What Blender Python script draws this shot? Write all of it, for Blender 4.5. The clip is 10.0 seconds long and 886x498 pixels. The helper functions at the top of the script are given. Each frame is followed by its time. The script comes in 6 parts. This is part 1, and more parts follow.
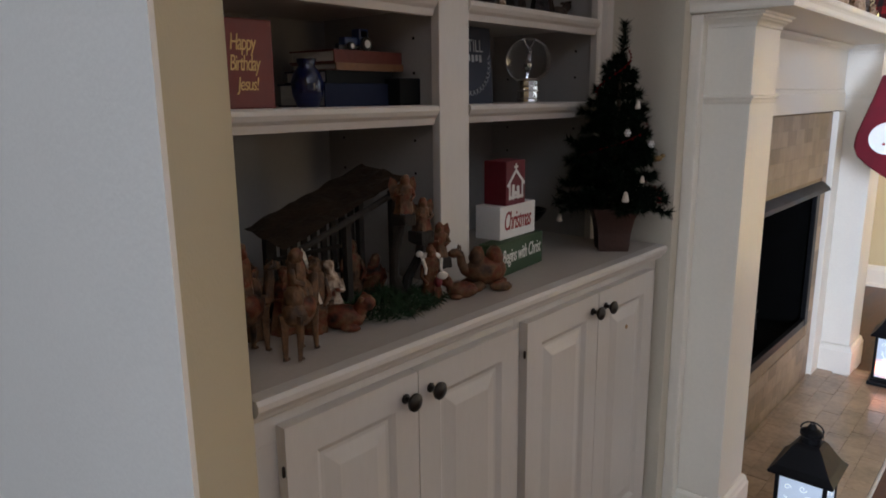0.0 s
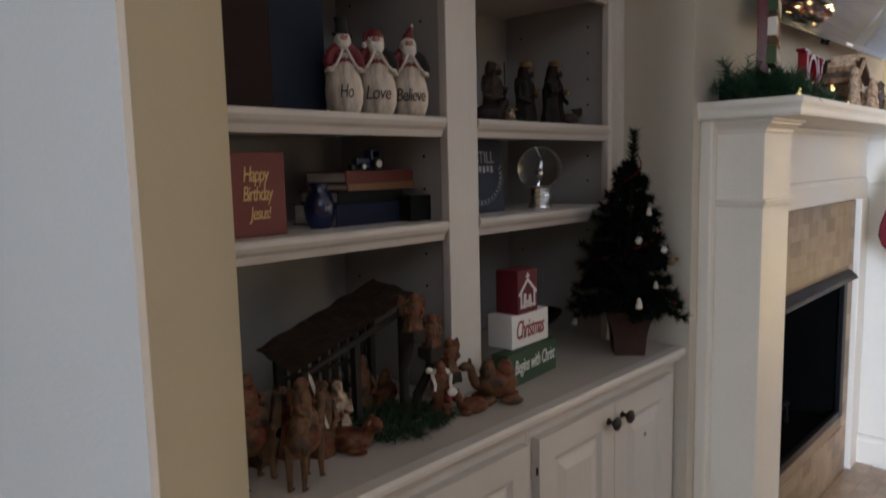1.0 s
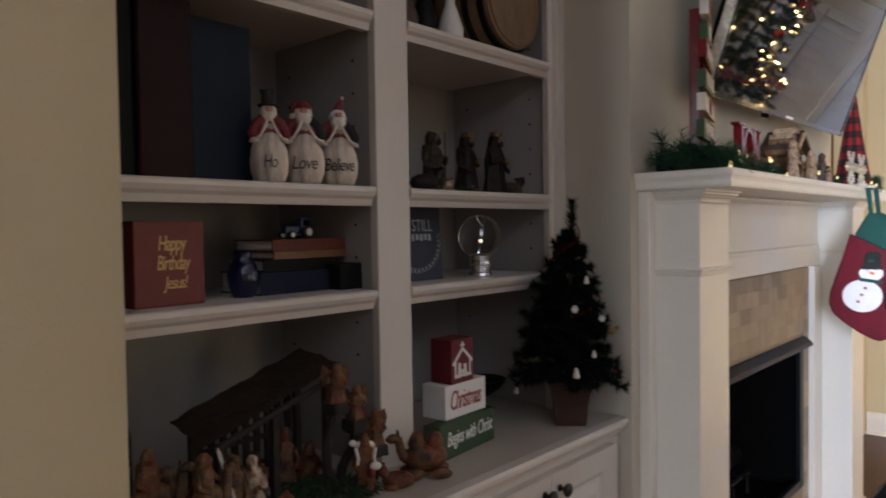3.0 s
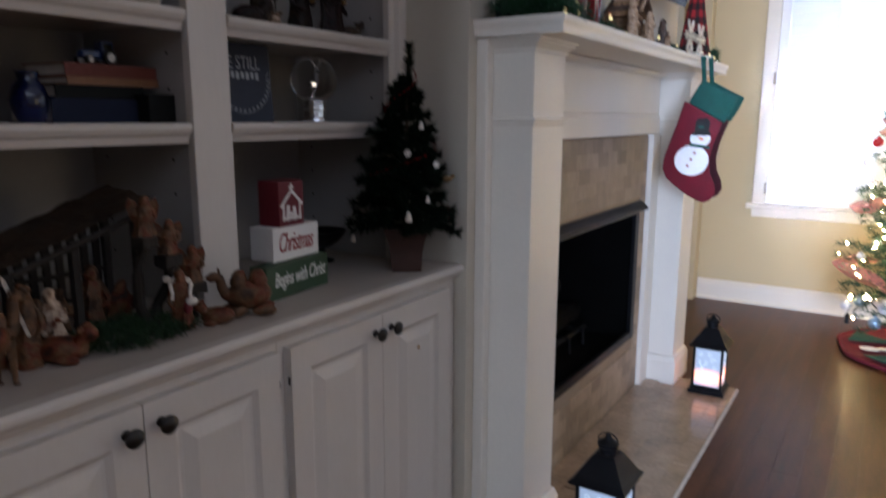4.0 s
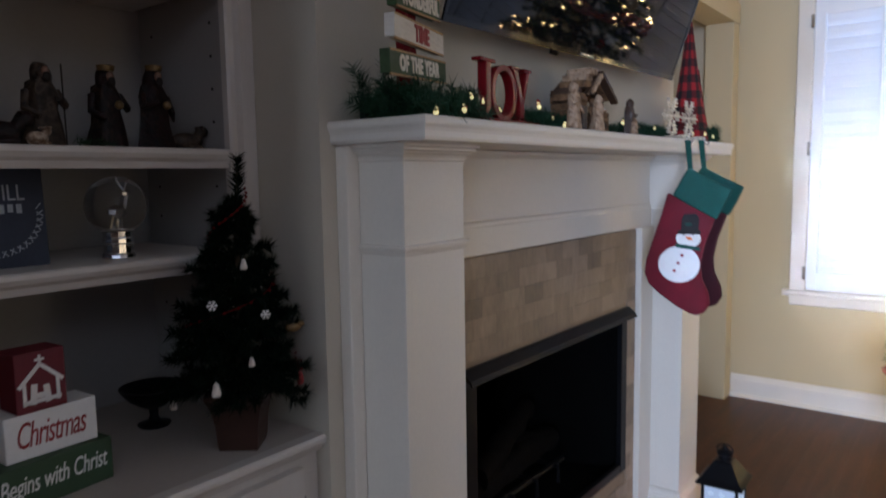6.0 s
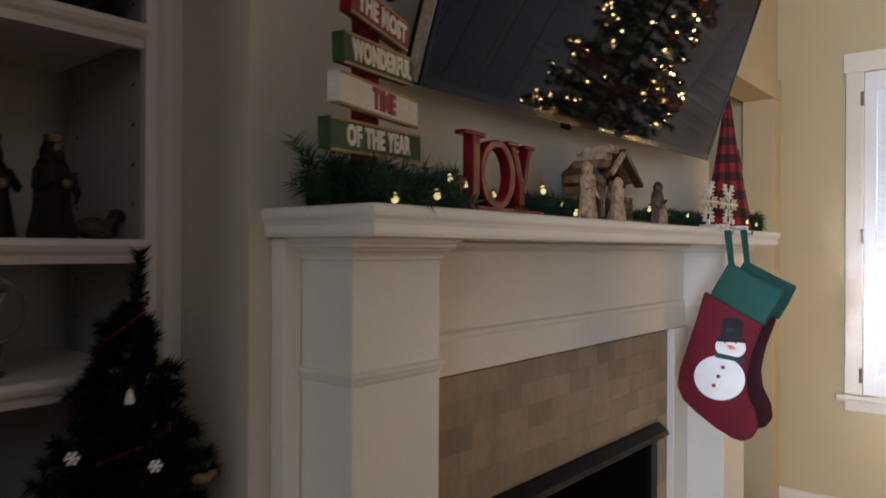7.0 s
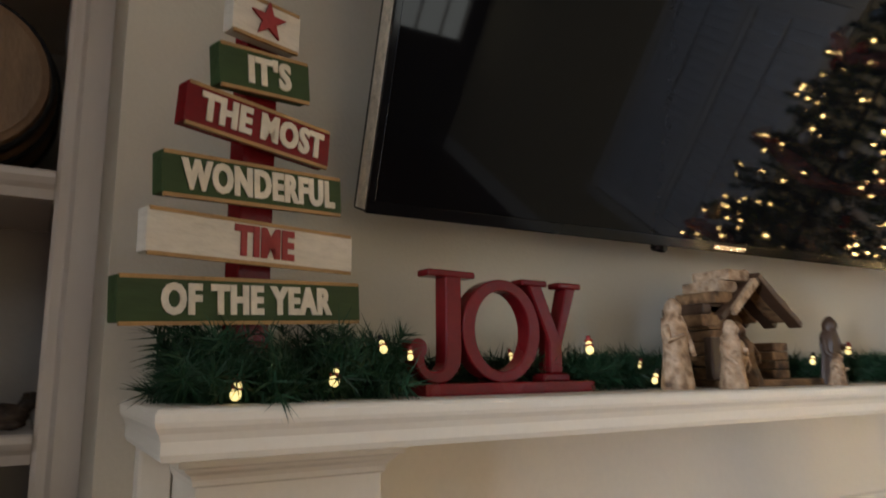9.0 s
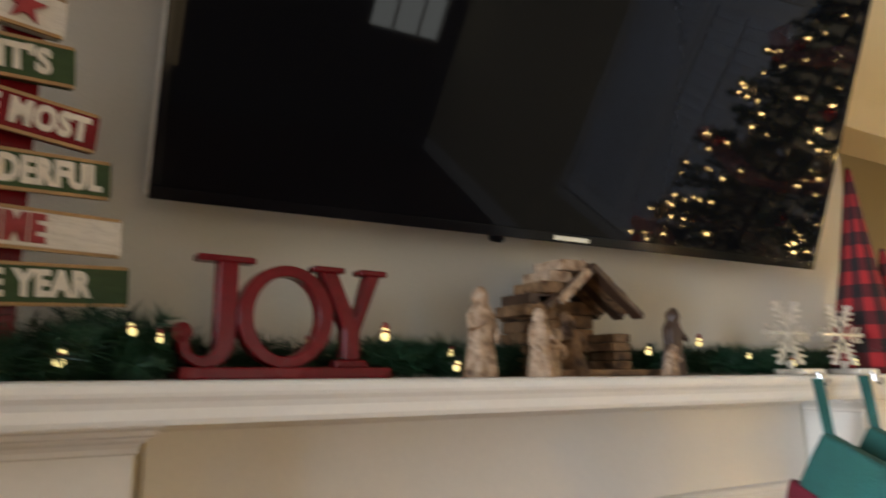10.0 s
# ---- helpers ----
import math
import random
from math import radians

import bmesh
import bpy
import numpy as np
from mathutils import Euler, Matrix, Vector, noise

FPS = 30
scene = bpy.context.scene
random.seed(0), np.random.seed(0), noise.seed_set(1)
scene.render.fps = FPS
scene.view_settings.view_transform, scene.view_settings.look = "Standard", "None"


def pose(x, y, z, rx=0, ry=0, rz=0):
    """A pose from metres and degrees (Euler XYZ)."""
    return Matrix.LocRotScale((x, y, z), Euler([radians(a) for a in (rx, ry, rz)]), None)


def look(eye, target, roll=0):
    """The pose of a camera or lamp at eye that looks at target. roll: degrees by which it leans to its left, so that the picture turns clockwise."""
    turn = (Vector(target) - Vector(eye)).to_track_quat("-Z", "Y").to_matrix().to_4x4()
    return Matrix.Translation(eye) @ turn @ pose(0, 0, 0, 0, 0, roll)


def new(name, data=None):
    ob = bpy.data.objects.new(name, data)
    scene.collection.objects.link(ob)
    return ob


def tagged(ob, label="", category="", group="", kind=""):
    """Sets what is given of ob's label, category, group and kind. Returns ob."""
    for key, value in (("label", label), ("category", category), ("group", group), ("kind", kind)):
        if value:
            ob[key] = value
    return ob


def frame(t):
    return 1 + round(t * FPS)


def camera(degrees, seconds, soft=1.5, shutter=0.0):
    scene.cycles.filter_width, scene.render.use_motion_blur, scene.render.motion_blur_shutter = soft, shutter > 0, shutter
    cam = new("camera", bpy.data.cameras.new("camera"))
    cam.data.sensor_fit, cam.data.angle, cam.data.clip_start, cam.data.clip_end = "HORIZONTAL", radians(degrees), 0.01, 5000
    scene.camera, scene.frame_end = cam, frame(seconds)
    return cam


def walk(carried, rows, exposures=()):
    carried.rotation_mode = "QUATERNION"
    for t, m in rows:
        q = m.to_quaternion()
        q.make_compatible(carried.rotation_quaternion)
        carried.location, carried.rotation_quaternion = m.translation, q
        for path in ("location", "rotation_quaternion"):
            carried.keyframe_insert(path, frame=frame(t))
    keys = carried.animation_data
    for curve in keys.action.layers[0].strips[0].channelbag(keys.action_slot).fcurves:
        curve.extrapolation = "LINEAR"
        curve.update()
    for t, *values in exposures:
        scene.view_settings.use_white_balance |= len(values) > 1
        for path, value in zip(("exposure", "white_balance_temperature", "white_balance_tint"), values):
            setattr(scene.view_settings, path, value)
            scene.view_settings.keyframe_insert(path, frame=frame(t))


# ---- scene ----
cam = camera(65.0, 10.0, soft=1.7, shutter=0.4)
PATH = [
    (0, (0.015, 0.033, 1.174), (-1.275, 1.501, 0.748), -0.6),
    (0.5, (0.02, 0.033, 1.215), (-1.293, 1.493, 0.836), -0.8),
    (1, (0.043, 0.06, 1.261), (-1.33, 1.496, 1.029), -1.3),
    (1.5, (0.055, 0.089, 1.275), (-1.359, 1.5, 1.182), -0.8),
    (2, (0.056, 0.107, 1.277), (-1.391, 1.487, 1.219), -0.8),
    (2.2, (0.061, 0.112, 1.278), (-1.385, 1.493, 1.223), -0.8),
    (3.3, (0.146, 0.153, 1.265), (-1.123, 1.697, 1.178), -0.9),
    (3.5, (0.167, 0.17, 1.236), (-1.043, 1.757, 1.104), -0.9),
    (4, (0.194, 0.202, 1.17), (-0.864, 1.859, 0.8), 0.2),
    (4.5, (0.181, 0.289, 1.137), (-0.774, 1.955, 0.578), 0.8),
    (5, (0.16, 0.44, 1.168), (-0.762, 2.117, 0.587), 0.5),
    (5.5, (0.223, 0.615, 1.235), (-0.848, 2.266, 0.878), -1.4),
    (6, (0.287, 0.787, 1.297), (-0.928, 2.362, 1.089), -0.9),
    (6.2, (0.262, 0.851, 1.305), (-1.0, 2.397, 1.166), -0.1),
    (7.3, (0.166, 1.216, 1.373), (-1.157, 2.716, 1.408), -0.5),
    (7.5, (0.181, 1.313, 1.39), (-1.202, 2.757, 1.451), -0.6),
    (8, (0.163, 1.468, 1.378), (-1.334, 2.785, 1.526), 0.2),
    (8.5, (0.105, 1.537, 1.4), (-1.452, 2.775, 1.611), 0.0),
    (9, (0.136, 1.599, 1.426), (-1.56, 2.602, 1.772), -0.5),
    (9.5, (0.206, 1.723, 1.419), (-1.588, 2.495, 1.849), 0.1),
    (10, (0.262, 1.821, 1.405), (-1.438, 2.814, 1.758), -0.3),
]
EXPOSURES = [(0.0, 0.22, 6400, 7), (1.0, 0.27, 6400, 6), (2.0, 0.15, 6600, 6), (3.5, 0.16, 6250, 10), (4.5, -0.34, 5450, 9), (5.5, -0.46, 5500, 9), (6.0, -0.43, 5700, 9), (7.5, -0.56, 7200, 8), (8.0, -0.52, 7300, 7), (9.0, 0.08, 7000, 5), (9.5, 0.30, 7000, 5), (10.0, 0.22, 7000, 5)]
walk(cam, [(t, look(eye, target, roll)) for t, eye, target, roll in PATH], EXPOSURES)

# ---- light ----
world = bpy.data.worlds.new("sky")
scene.world = world
world.use_nodes = True
wn = world.node_tree.nodes
sky = wn.new("ShaderNodeTexSky")
sky.sky_type, sky.sun_disc = "NISHITA", False
sky.sun_elevation, sky.sun_rotation = radians(35), radians(150)
world.node_tree.links.new(sky.outputs[0], wn["Background"].inputs[0])
wn["Background"].inputs[1].default_value = 0.10


def area_lamp(name, m, w, h, watts, colour):
    data = bpy.data.lights.new(name, "AREA")
    data.shape, data.size, data.size_y = "RECTANGLE", w, h
    data.energy, data.color = watts, colour
    ob = new(name, data)
    ob.matrix_world = m
    return ob


BLUE = (0.66, 0.76, 1.0)
WARM = (1.0, 0.72, 0.42)
# unseen tall windows of the main room, behind the added wall, looking along +y
for wx in (1.55, 2.35):
    area_lamp("daylight_lamp", pose(wx, -3.93, 1.45, 90, 0, 0), 0.7, 1.8, 430, BLUE)
# lamp added for an unseen corridor window, placed to light the near walls
area_lamp("daylight_lamp", pose(0.50, -3.93, 1.45, 90, 0, 0), 0.42, 1.6, 44, (0.80, 0.87, 1.0))
# narrow-spread lamp added to brighten the far wall and right pilaster, no visible source
beam = area_lamp("daylight_lamp", pose(0.20, -3.92, 1.55, 87, 0, 2.0), 0.18, 0.7, 4.0, BLUE)
beam.data.spread = radians(8)
# warm fill lamp added in an unseen opening across the room, looking along -x
area_lamp("warm_fill", pose(4.93, 2.0, 1.3, 90, 0, 90), 0.9, 1.9, 12, WARM)
# the small divided window across the room
area_lamp("daylight_lamp", pose(5.10, 4.40, 1.375, 90, 0, 90), 0.74, 0.64, 9, (0.9, 0.95, 1.0))
# fill lamp added to brighten the hall beyond the cased opening
area_lamp("hall_fill", pose(-1.95, 3.06, 1.4, 90, 0, 0), 0.5, 1.2, 5, WARM)

# ---- materials ----


def mat(name, colour, rough=0.5, metal=0.0, vary=0.12, scale=6.0, bump=0.05, fine=120.0, emit=None, power=0.0, coat=0.0, stretch=(1, 1, 1), each=0.0, trans=0.0, spread=0.08, spec=0.5, whole=False):
    m = bpy.data.materials.new(name)
    m.use_nodes = True
    nt = m.node_tree
    N, L = nt.nodes, nt.links
    b = N["Principled BSDF"]
    tc = N.new("ShaderNodeTexCoord")
    mp = N.new("ShaderNodeMapping")
    mp.inputs["Scale"].default_value = stretch
    if whole:
        L.new(N.new("ShaderNodeNewGeometry").outputs["Position"], mp.inputs[0])
    else:
        L.new(tc.outputs["Object"], mp.inputs[0])
    big = N.new("ShaderNodeTexNoise")
    big.inputs["Scale"].default_value, big.inputs["Detail"].default_value = scale, 4
    small = N.new("ShaderNodeTexNoise")
    small.inputs["Scale"].default_value, small.inputs["Detail"].default_value = fine, 3
    L.new(mp.outputs[0], big.inputs[0]), L.new(mp.outputs[0], small.inputs[0])
    add = N.new("ShaderNodeMath")
    add.operation = "MULTIPLY_ADD"
    add.inputs[1].default_value = 0.5
    L.new(small.outputs[0], add.inputs[0]), L.new(big.outputs[0], add.inputs[2])
    ramp = N.new("ShaderNodeMapRange")
    ramp.inputs[1].default_value, ramp.inputs[2].default_value = 0.45, 1.05
    ramp.inputs[3].default_value, ramp.inputs[4].default_value = 1 - vary, 1 + vary
    L.new(add.outputs[0], ramp.inputs[0])
    value = ramp.outputs[0]
    if each:
        info = N.new("ShaderNodeObjectInfo")
        r = N.new("ShaderNodeMapRange")
        r.inputs[3].default_value, r.inputs[4].default_value = 1 - each, 1 + each
        L.new(info.outputs["Random"], r.inputs[0])
        mul = N.new("ShaderNodeMath")
        mul.operation = "MULTIPLY"
        L.new(value, mul.inputs[0]), L.new(r.outputs[0], mul.inputs[1])
        value = mul.outputs[0]
    hsv = N.new("ShaderNodeHueSaturation")
    hsv.inputs["Color"].default_value = (*colour, 1)
    L.new(value, hsv.inputs["Value"])
    L.new(hsv.outputs[0], b.inputs["Base Color"])
    rr = N.new("ShaderNodeMapRange")
    rr.inputs[3].default_value, rr.inputs[4].default_value = max(rough - spread, 0.02), min(rough + spread, 1)
    L.new(big.outputs[0], rr.inputs[0]), L.new(rr.outputs[0], b.inputs["Roughness"])
    b.inputs["Metallic"].default_value, b.inputs["Specular IOR Level"].default_value = metal, spec
    b.inputs["Coat Weight"].default_value = coat
    if trans:
        b.inputs["Transmission Weight"].default_value = trans
    if bump:
        bp = N.new("ShaderNodeBump")
        bp.inputs["Strength"].default_value, bp.inputs["Distance"].default_value = bump, 0.01
        L.new(add.outputs[0], bp.inputs["Height"]), L.new(bp.outputs[0], b.inputs["Normal"])
    if emit:
        b.inputs["Emission Color"].default_value = (*emit, 1)
        b.inputs["Emission Strength"].default_value = power
    return m


def painted(name, colours, scale=42.0):
    """Hand-painted resin: patches of several colours, each piece with its own."""
    m = mat(name, colours[0], 0.55, vary=0.4, scale=60, bump=0.35, fine=160, spec=0.25)
    N, L = m.node_tree.nodes, m.node_tree.links
    tc, info, k = N.new("ShaderNodeTexCoord"), N.new("ShaderNodeObjectInfo"), N.new("ShaderNodeMath")
    k.operation, k.inputs[1].default_value = "MULTIPLY", 37.0
    ns_, ramp = N.new("ShaderNodeTexNoise"), N.new("ShaderNodeValToRGB")
    ns_.noise_dimensions = "4D"
    ns_.inputs["Scale"].default_value, ns_.inputs["Detail"].default_value = scale, 2
    L.new(tc.outputs["Object"], ns_.inputs["Vector"]), L.new(info.outputs["Random"], k.inputs[0]), L.new(k.outputs[0], ns_.inputs["W"])
    L.new(ns_.outputs[0], ramp.inputs[0])
    e = ramp.color_ramp.elements
    e[0].position, e[0].color = 0.30, (*colours[0], 1)
    e[1].position, e[1].color = 0.70, (*colours[-1], 1)
    for q, col in enumerate(colours[1:-1]):
        e.new(0.30 + 0.40 * (q + 1) / (len(colours) - 1)).color = (*col, 1)
    L.new(ramp.outputs[0], next(n for n in N if n.type == "HUE_SAT").inputs["Color"])
    return m


M = {}
M["trim"] = mat("white_trim_paint", (0.75, 0.70, 0.61), 0.38, vary=0.05, scale=3, bump=0.02)
# Darkened from the mantel trim's cream to put the built-in's shade into the paint.
M["cab"] = mat("dimmed_cream_paint", (0.57, 0.525, 0.47), 0.4, vary=0.05, scale=4, bump=0.03, stretch=(1, 1, 0.3))
M["counter"] = mat("taupe_counter_colour", (0.44, 0.385, 0.33), 0.45, vary=0.08, scale=5, bump=0.03)
# Darker than the face frame: shade inside the bays is put into this colour.
M["back"] = mat("shaded_bookcase_paint", (0.335, 0.316, 0.292), 0.5, vary=0.06, scale=4, bump=0.02)
M["khaki"] = mat("khaki_wall_paint", (0.50, 0.44, 0.31), 0.75, vary=0.05, scale=2, bump=0.10, fine=220)
M["breast"] = mat("greige_wall_paint", (0.57, 0.52, 0.42), 0.75, vary=0.05, scale=2, bump=0.10, fine=220)
M["cream"] = mat("pale_yellow_wall_paint", (0.55, 0.455, 0.275), 0.75, vary=0.04, scale=2, bump=0.10, fine=220)
# Walls out of view, kept near-black so they bounce and reflect little light.
M["dim"] = mat("low_bounce_wall_paint", (0.075, 0.060, 0.045), 0.8, vary=0.05, scale=2, bump=0.1, fine=220)
M["white"] = mat("white_wall_paint", (0.86, 0.84, 0.81), 0.7, vary=0.04, scale=2, bump=0.10, fine=220)
M["ceil"] = mat("ceiling_paint", (0.62, 0.59, 0.54), 0.8, vary=0.03, scale=2, bump=0.1)
M["floor"] = mat("dark_stained_oak", (0.072, 0.025, 0.010), 0.30, vary=0.5, scale=4, bump=0, fine=30, spread=0.05, spec=0.14, stretch=(7, 0.8, 1), each=0.07, whole=True)
M["tile"] = mat("travertine_tile", (0.27, 0.20, 0.135), 0.5, vary=0.34, scale=7, bump=0.10, fine=60, each=0.24, stretch=(1, 1, 0.45), whole=True)
M["hearth"] = mat("hearth_travertine", (0.31, 0.225, 0.15), 0.20, vary=0.30, scale=7, bump=0.05, fine=60, each=0.07, whole=True)
M["grout"] = mat("grout", (0.27, 0.20, 0.135), 0.9, vary=0.12, scale=20, bump=0.2)
M["black"] = mat("black_metal", (0.006, 0.006, 0.007), 0.42, metal=0.0, spec=0.13, vary=0.2, scale=10, bump=0.04)
M["soot"] = mat("sooty_firebrick", (0.004, 0.004, 0.0038), spec=0.1, rough=0.85, vary=0.35, scale=8, bump=0.3)
M["log"] = mat("ceramic_log", (0.004, 0.0034, 0.003), spec=0.08, rough=0.9, vary=0.5, scale=20, bump=0.6, stretch=(1, 1, 3))
M["screen"] = mat("tv_glass", (0.004, 0.004, 0.005), 0.03, vary=0.05, scale=2, bump=0.0, spread=0.0, spec=0.10)
M["bezel"] = mat("tv_bezel", (0.005, 0.005, 0.006), 0.10, vary=0.1, scale=5, bump=0.0, spec=0.16, spread=0.03)
M["chrome"] = mat("polished_chrome", (0.75, 0.75, 0.77), 0.12, metal=1.0, vary=0.1, scale=30, bump=0.02)
M["silver"] = mat("glittered_silver", (0.72, 0.67, 0.58), 0.32, metal=0.85, vary=0.35, scale=90, bump=0.35, fine=420)
M["knob"] = mat("oil_rubbed_bronze", (0.02, 0.017, 0.015), 0.35, metal=0.5, vary=0.2, scale=30, bump=0.03)
M["shutter"] = mat("white_shutter_paint", (0.82, 0.83, 0.85), 0.45, vary=0.03, scale=3, bump=0.02)
M["louvre"] = mat("thin_white_louvre", (0.82, 0.83, 0.85), 0.45, vary=0.03, scale=3, bump=0.02)
lt = M["louvre"].node_tree
glow_mix, through_light = lt.nodes.new("ShaderNodeMixShader"), lt.nodes.new("ShaderNodeBsdfTranslucent")
through_light.inputs["Color"].default_value, glow_mix.inputs[0].default_value = (0.80, 0.84, 0.92, 1), 0.22
lt.links.new(lt.nodes["Principled BSDF"].outputs[0], glow_mix.inputs[1]), lt.links.new(through_light.outputs[0], glow_mix.inputs[2])
lt.links.new(glow_mix.outputs[0], lt.nodes["Material Output"].inputs["Surface"])
M["pine"] = mat("artificial_pine", (0.024, 0.056, 0.024), 0.7, vary=0.5, scale=25, bump=0)
M["pine_dark"] = mat("dark_artificial_pine", (0.004, 0.009, 0.005), 0.9, vary=0.5, scale=25, bump=0, spec=0.08)
M["garland"] = mat("tinsel_garland", (0.012, 0.046, 0.020), 0.5, vary=0.5, scale=25, bump=0, spec=0.3)
M["bulb"] = mat("warm_bulb", (1.0, 0.8, 0.5), 0.3, emit=(1.0, 0.66, 0.28), power=260)
M["bark"] = mat("bark_wrap", (0.05, 0.035, 0.02), 0.9, vary=0.3, scale=20, bump=0.4)
M["red"] = mat("red_painted_wood", (0.15, 0.006, 0.009), 0.25, spec=0.22, vary=0.3, scale=12, bump=0.08)
M["green"] = mat("green_painted_wood", (0.030, 0.056, 0.018), 0.55, spec=0.25, vary=0.3, scale=14, bump=0.15, stretch=(0.3, 1, 1))
M["chalk"] = mat("chalky_white_wood", (0.60, 0.555, 0.475), 0.65, vary=0.16, scale=30, bump=0.25, fine=160, spec=0.2, stretch=(0.4, 0.4, 1))
M["edge"] = mat("worn_bare_wood_edge", (0.34, 0.20, 0.08), 0.7, vary=0.3, scale=20, bump=0.2)
M["letter"] = mat("ivory_lettering", (0.66, 0.60, 0.49), 0.7, vary=0.2, scale=25, bump=0.1)
M["letter_red"] = mat("red_lettering", (0.26, 0.02, 0.02), 0.6, vary=0.25, scale=25, bump=0.1)
M["velvet_red"] = mat("crimson_felt", (0.13, 0.005, 0.014), 0.95, vary=0.2, scale=25, bump=0.15, fine=300)
M["velvet_green"] = mat("green_felt", (0.008, 0.064, 0.048), 0.95, vary=0.2, scale=25, bump=0.15, fine=300)
M["felt_white"] = mat("white_felt", (0.80, 0.79, 0.76), 0.95, vary=0.06, scale=25, bump=0.15, fine=300)
M["felt_black"] = mat("black_felt", (0.015, 0.016, 0.015), 0.95, vary=0.2, scale=25, bump=0.15)
M["orange"] = mat("orange_felt", (0.75, 0.20, 0.05), 0.9, vary=0.1, scale=25)


def lantern_panel(name, glow):
    m = mat(name, (0.46, 0.49, 0.54), 0.55, vary=0.06, scale=25, bump=0.02, emit=(0.6, 0.78, 1.0), power=0.16)
    N, L = m.node_tree.nodes, m.node_tree.links
    tc, mp, gr = N.new("ShaderNodeTexCoord"), N.new("ShaderNodeMapping"), N.new("ShaderNodeTexGradient")
    gr.gradient_type = "QUADRATIC_SPHERE"
    mp.vector_type = "TEXTURE"
    mp.inputs["Location"].default_value, mp.inputs["Scale"].default_value = (0.0, 0.0, 0.074), (0.13, 0.13, 0.052)
    mix = N.new("ShaderNodeMix")
    mix.data_type = "RGBA"
    # Bluish emission paints daylight on the panel; the orange gradient paints candle glow.
    mix.inputs[6].default_value, mix.inputs[7].default_value = (0.20, 0.25, 0.33, 1), (glow, glow * 0.26, glow * 0.04, 1)
    L.new(tc.outputs["Object"], mp.inputs[0]), L.new(mp.outputs[0], gr.inputs[0]), L.new(gr.outputs["Fac"], mix.inputs[0])
    L.new(mix.outputs[2], N["Principled BSDF"].inputs["Emission Color"])
    N["Principled BSDF"].inputs["Emission Strength"].default_value = 1.0
    return m


M["frost"], M["frost_warm"] = lantern_panel("frosted_lantern_panel", 3.0), lantern_panel("candlelit_lantern_panel", 16.0)
M["fur_white"] = mat("ivory_resin", (0.62, 0.57, 0.51), 0.7, vary=0.25, scale=60, bump=0.3, fine=200)
M["king_gold"] = mat("dull_gold_paint", (0.16, 0.10, 0.035), 0.4, vary=0.3, scale=60, metal=0.3)
M["terracotta"] = mat("dark_red_ceramic", (0.042, 0.017, 0.011), 0.5, vary=0.3, scale=14, bump=0.15)

# ---- building helpers ----


def box(bm, x0, x1, y0, y1, z0, z1, m=None):
    v = [bm.verts.new((x, y, z)) for x in (x0, x1) for y in (y0, y1) for z in (z0, z1)]
    if m is not None:
        for w in v:
            w.co = m @ w.co
    for f in ((0, 1, 3, 2), (4, 6, 7, 5), (0, 4, 5, 1), (2, 3, 7, 6), (0, 2, 6, 4), (1, 5, 7, 3)):
        bm.faces.new([v[i] for i in f])
    return v


def bevelled(bm, w=0.003, seg=2):
    bmesh.ops.recalc_face_normals(bm, faces=bm.faces)
    bmesh.ops.bevel(bm, geom=list(bm.edges), offset=w, segments=seg, profile=0.6, affect="EDGES", clamp_overlap=True)
    return bm


def block(x0, x1, y0, y1, z0, z1, w=0.003, seg=2):
    bm = bmesh.new()
    box(bm, x0, x1, y0, y1, z0, z1)
    return bevelled(bm, w, seg) if w else bm


def prism(points, a0, a1, axis="y", bm=None):
    """A polygon swept straight: points are (x, z) along y, (x, y) along z, (y, z) along x."""
    bm = bm or bmesh.new()
    put = {"y": lambda p, a: (p[0], a, p[1]), "z": lambda p, a: (p[0], p[1], a), "x": lambda p, a: (a, p[0], p[1])}[axis]
    lo = [bm.verts.new(put(p, a0)) for p in points]
    hi = [bm.verts.new(put(p, a1)) for p in points]
    n = len(points)
    bm.faces.new(lo), bm.faces.new(hi)
    for i in range(n):
        bm.faces.new((lo[i], lo[(i + 1) % n], hi[(i + 1) % n], hi[i]))
    bmesh.ops.recalc_face_normals(bm, faces=bm.faces)
    return bm


def lathe(profile, steps=24, bm=None, at=(0, 0, 0), squash=(1, 1)):
    """A turned form: profile is (radius, z) from bottom to top."""
    bm = bm or bmesh.new()
    rings = []
    for r, z in profile:
        rings.append([bm.verts.new((at[0] + squash[0] * r * math.cos(2 * math.pi * i / steps), at[1] + squash[1] * r * math.sin(2 * math.pi * i / steps), at[2] + z)) for i in range(steps)])
    for a, b in zip(rings, rings[1:]):
        for i in range(steps):
            bm.faces.new((a[i], a[(i + 1) % steps], b[(i + 1) % steps], b[i]))
    bm.faces.new(list(reversed(rings[0]))), bm.faces.new(rings[-1])
    bmesh.ops.recalc_face_normals(bm, faces=bm.faces)
    return bm


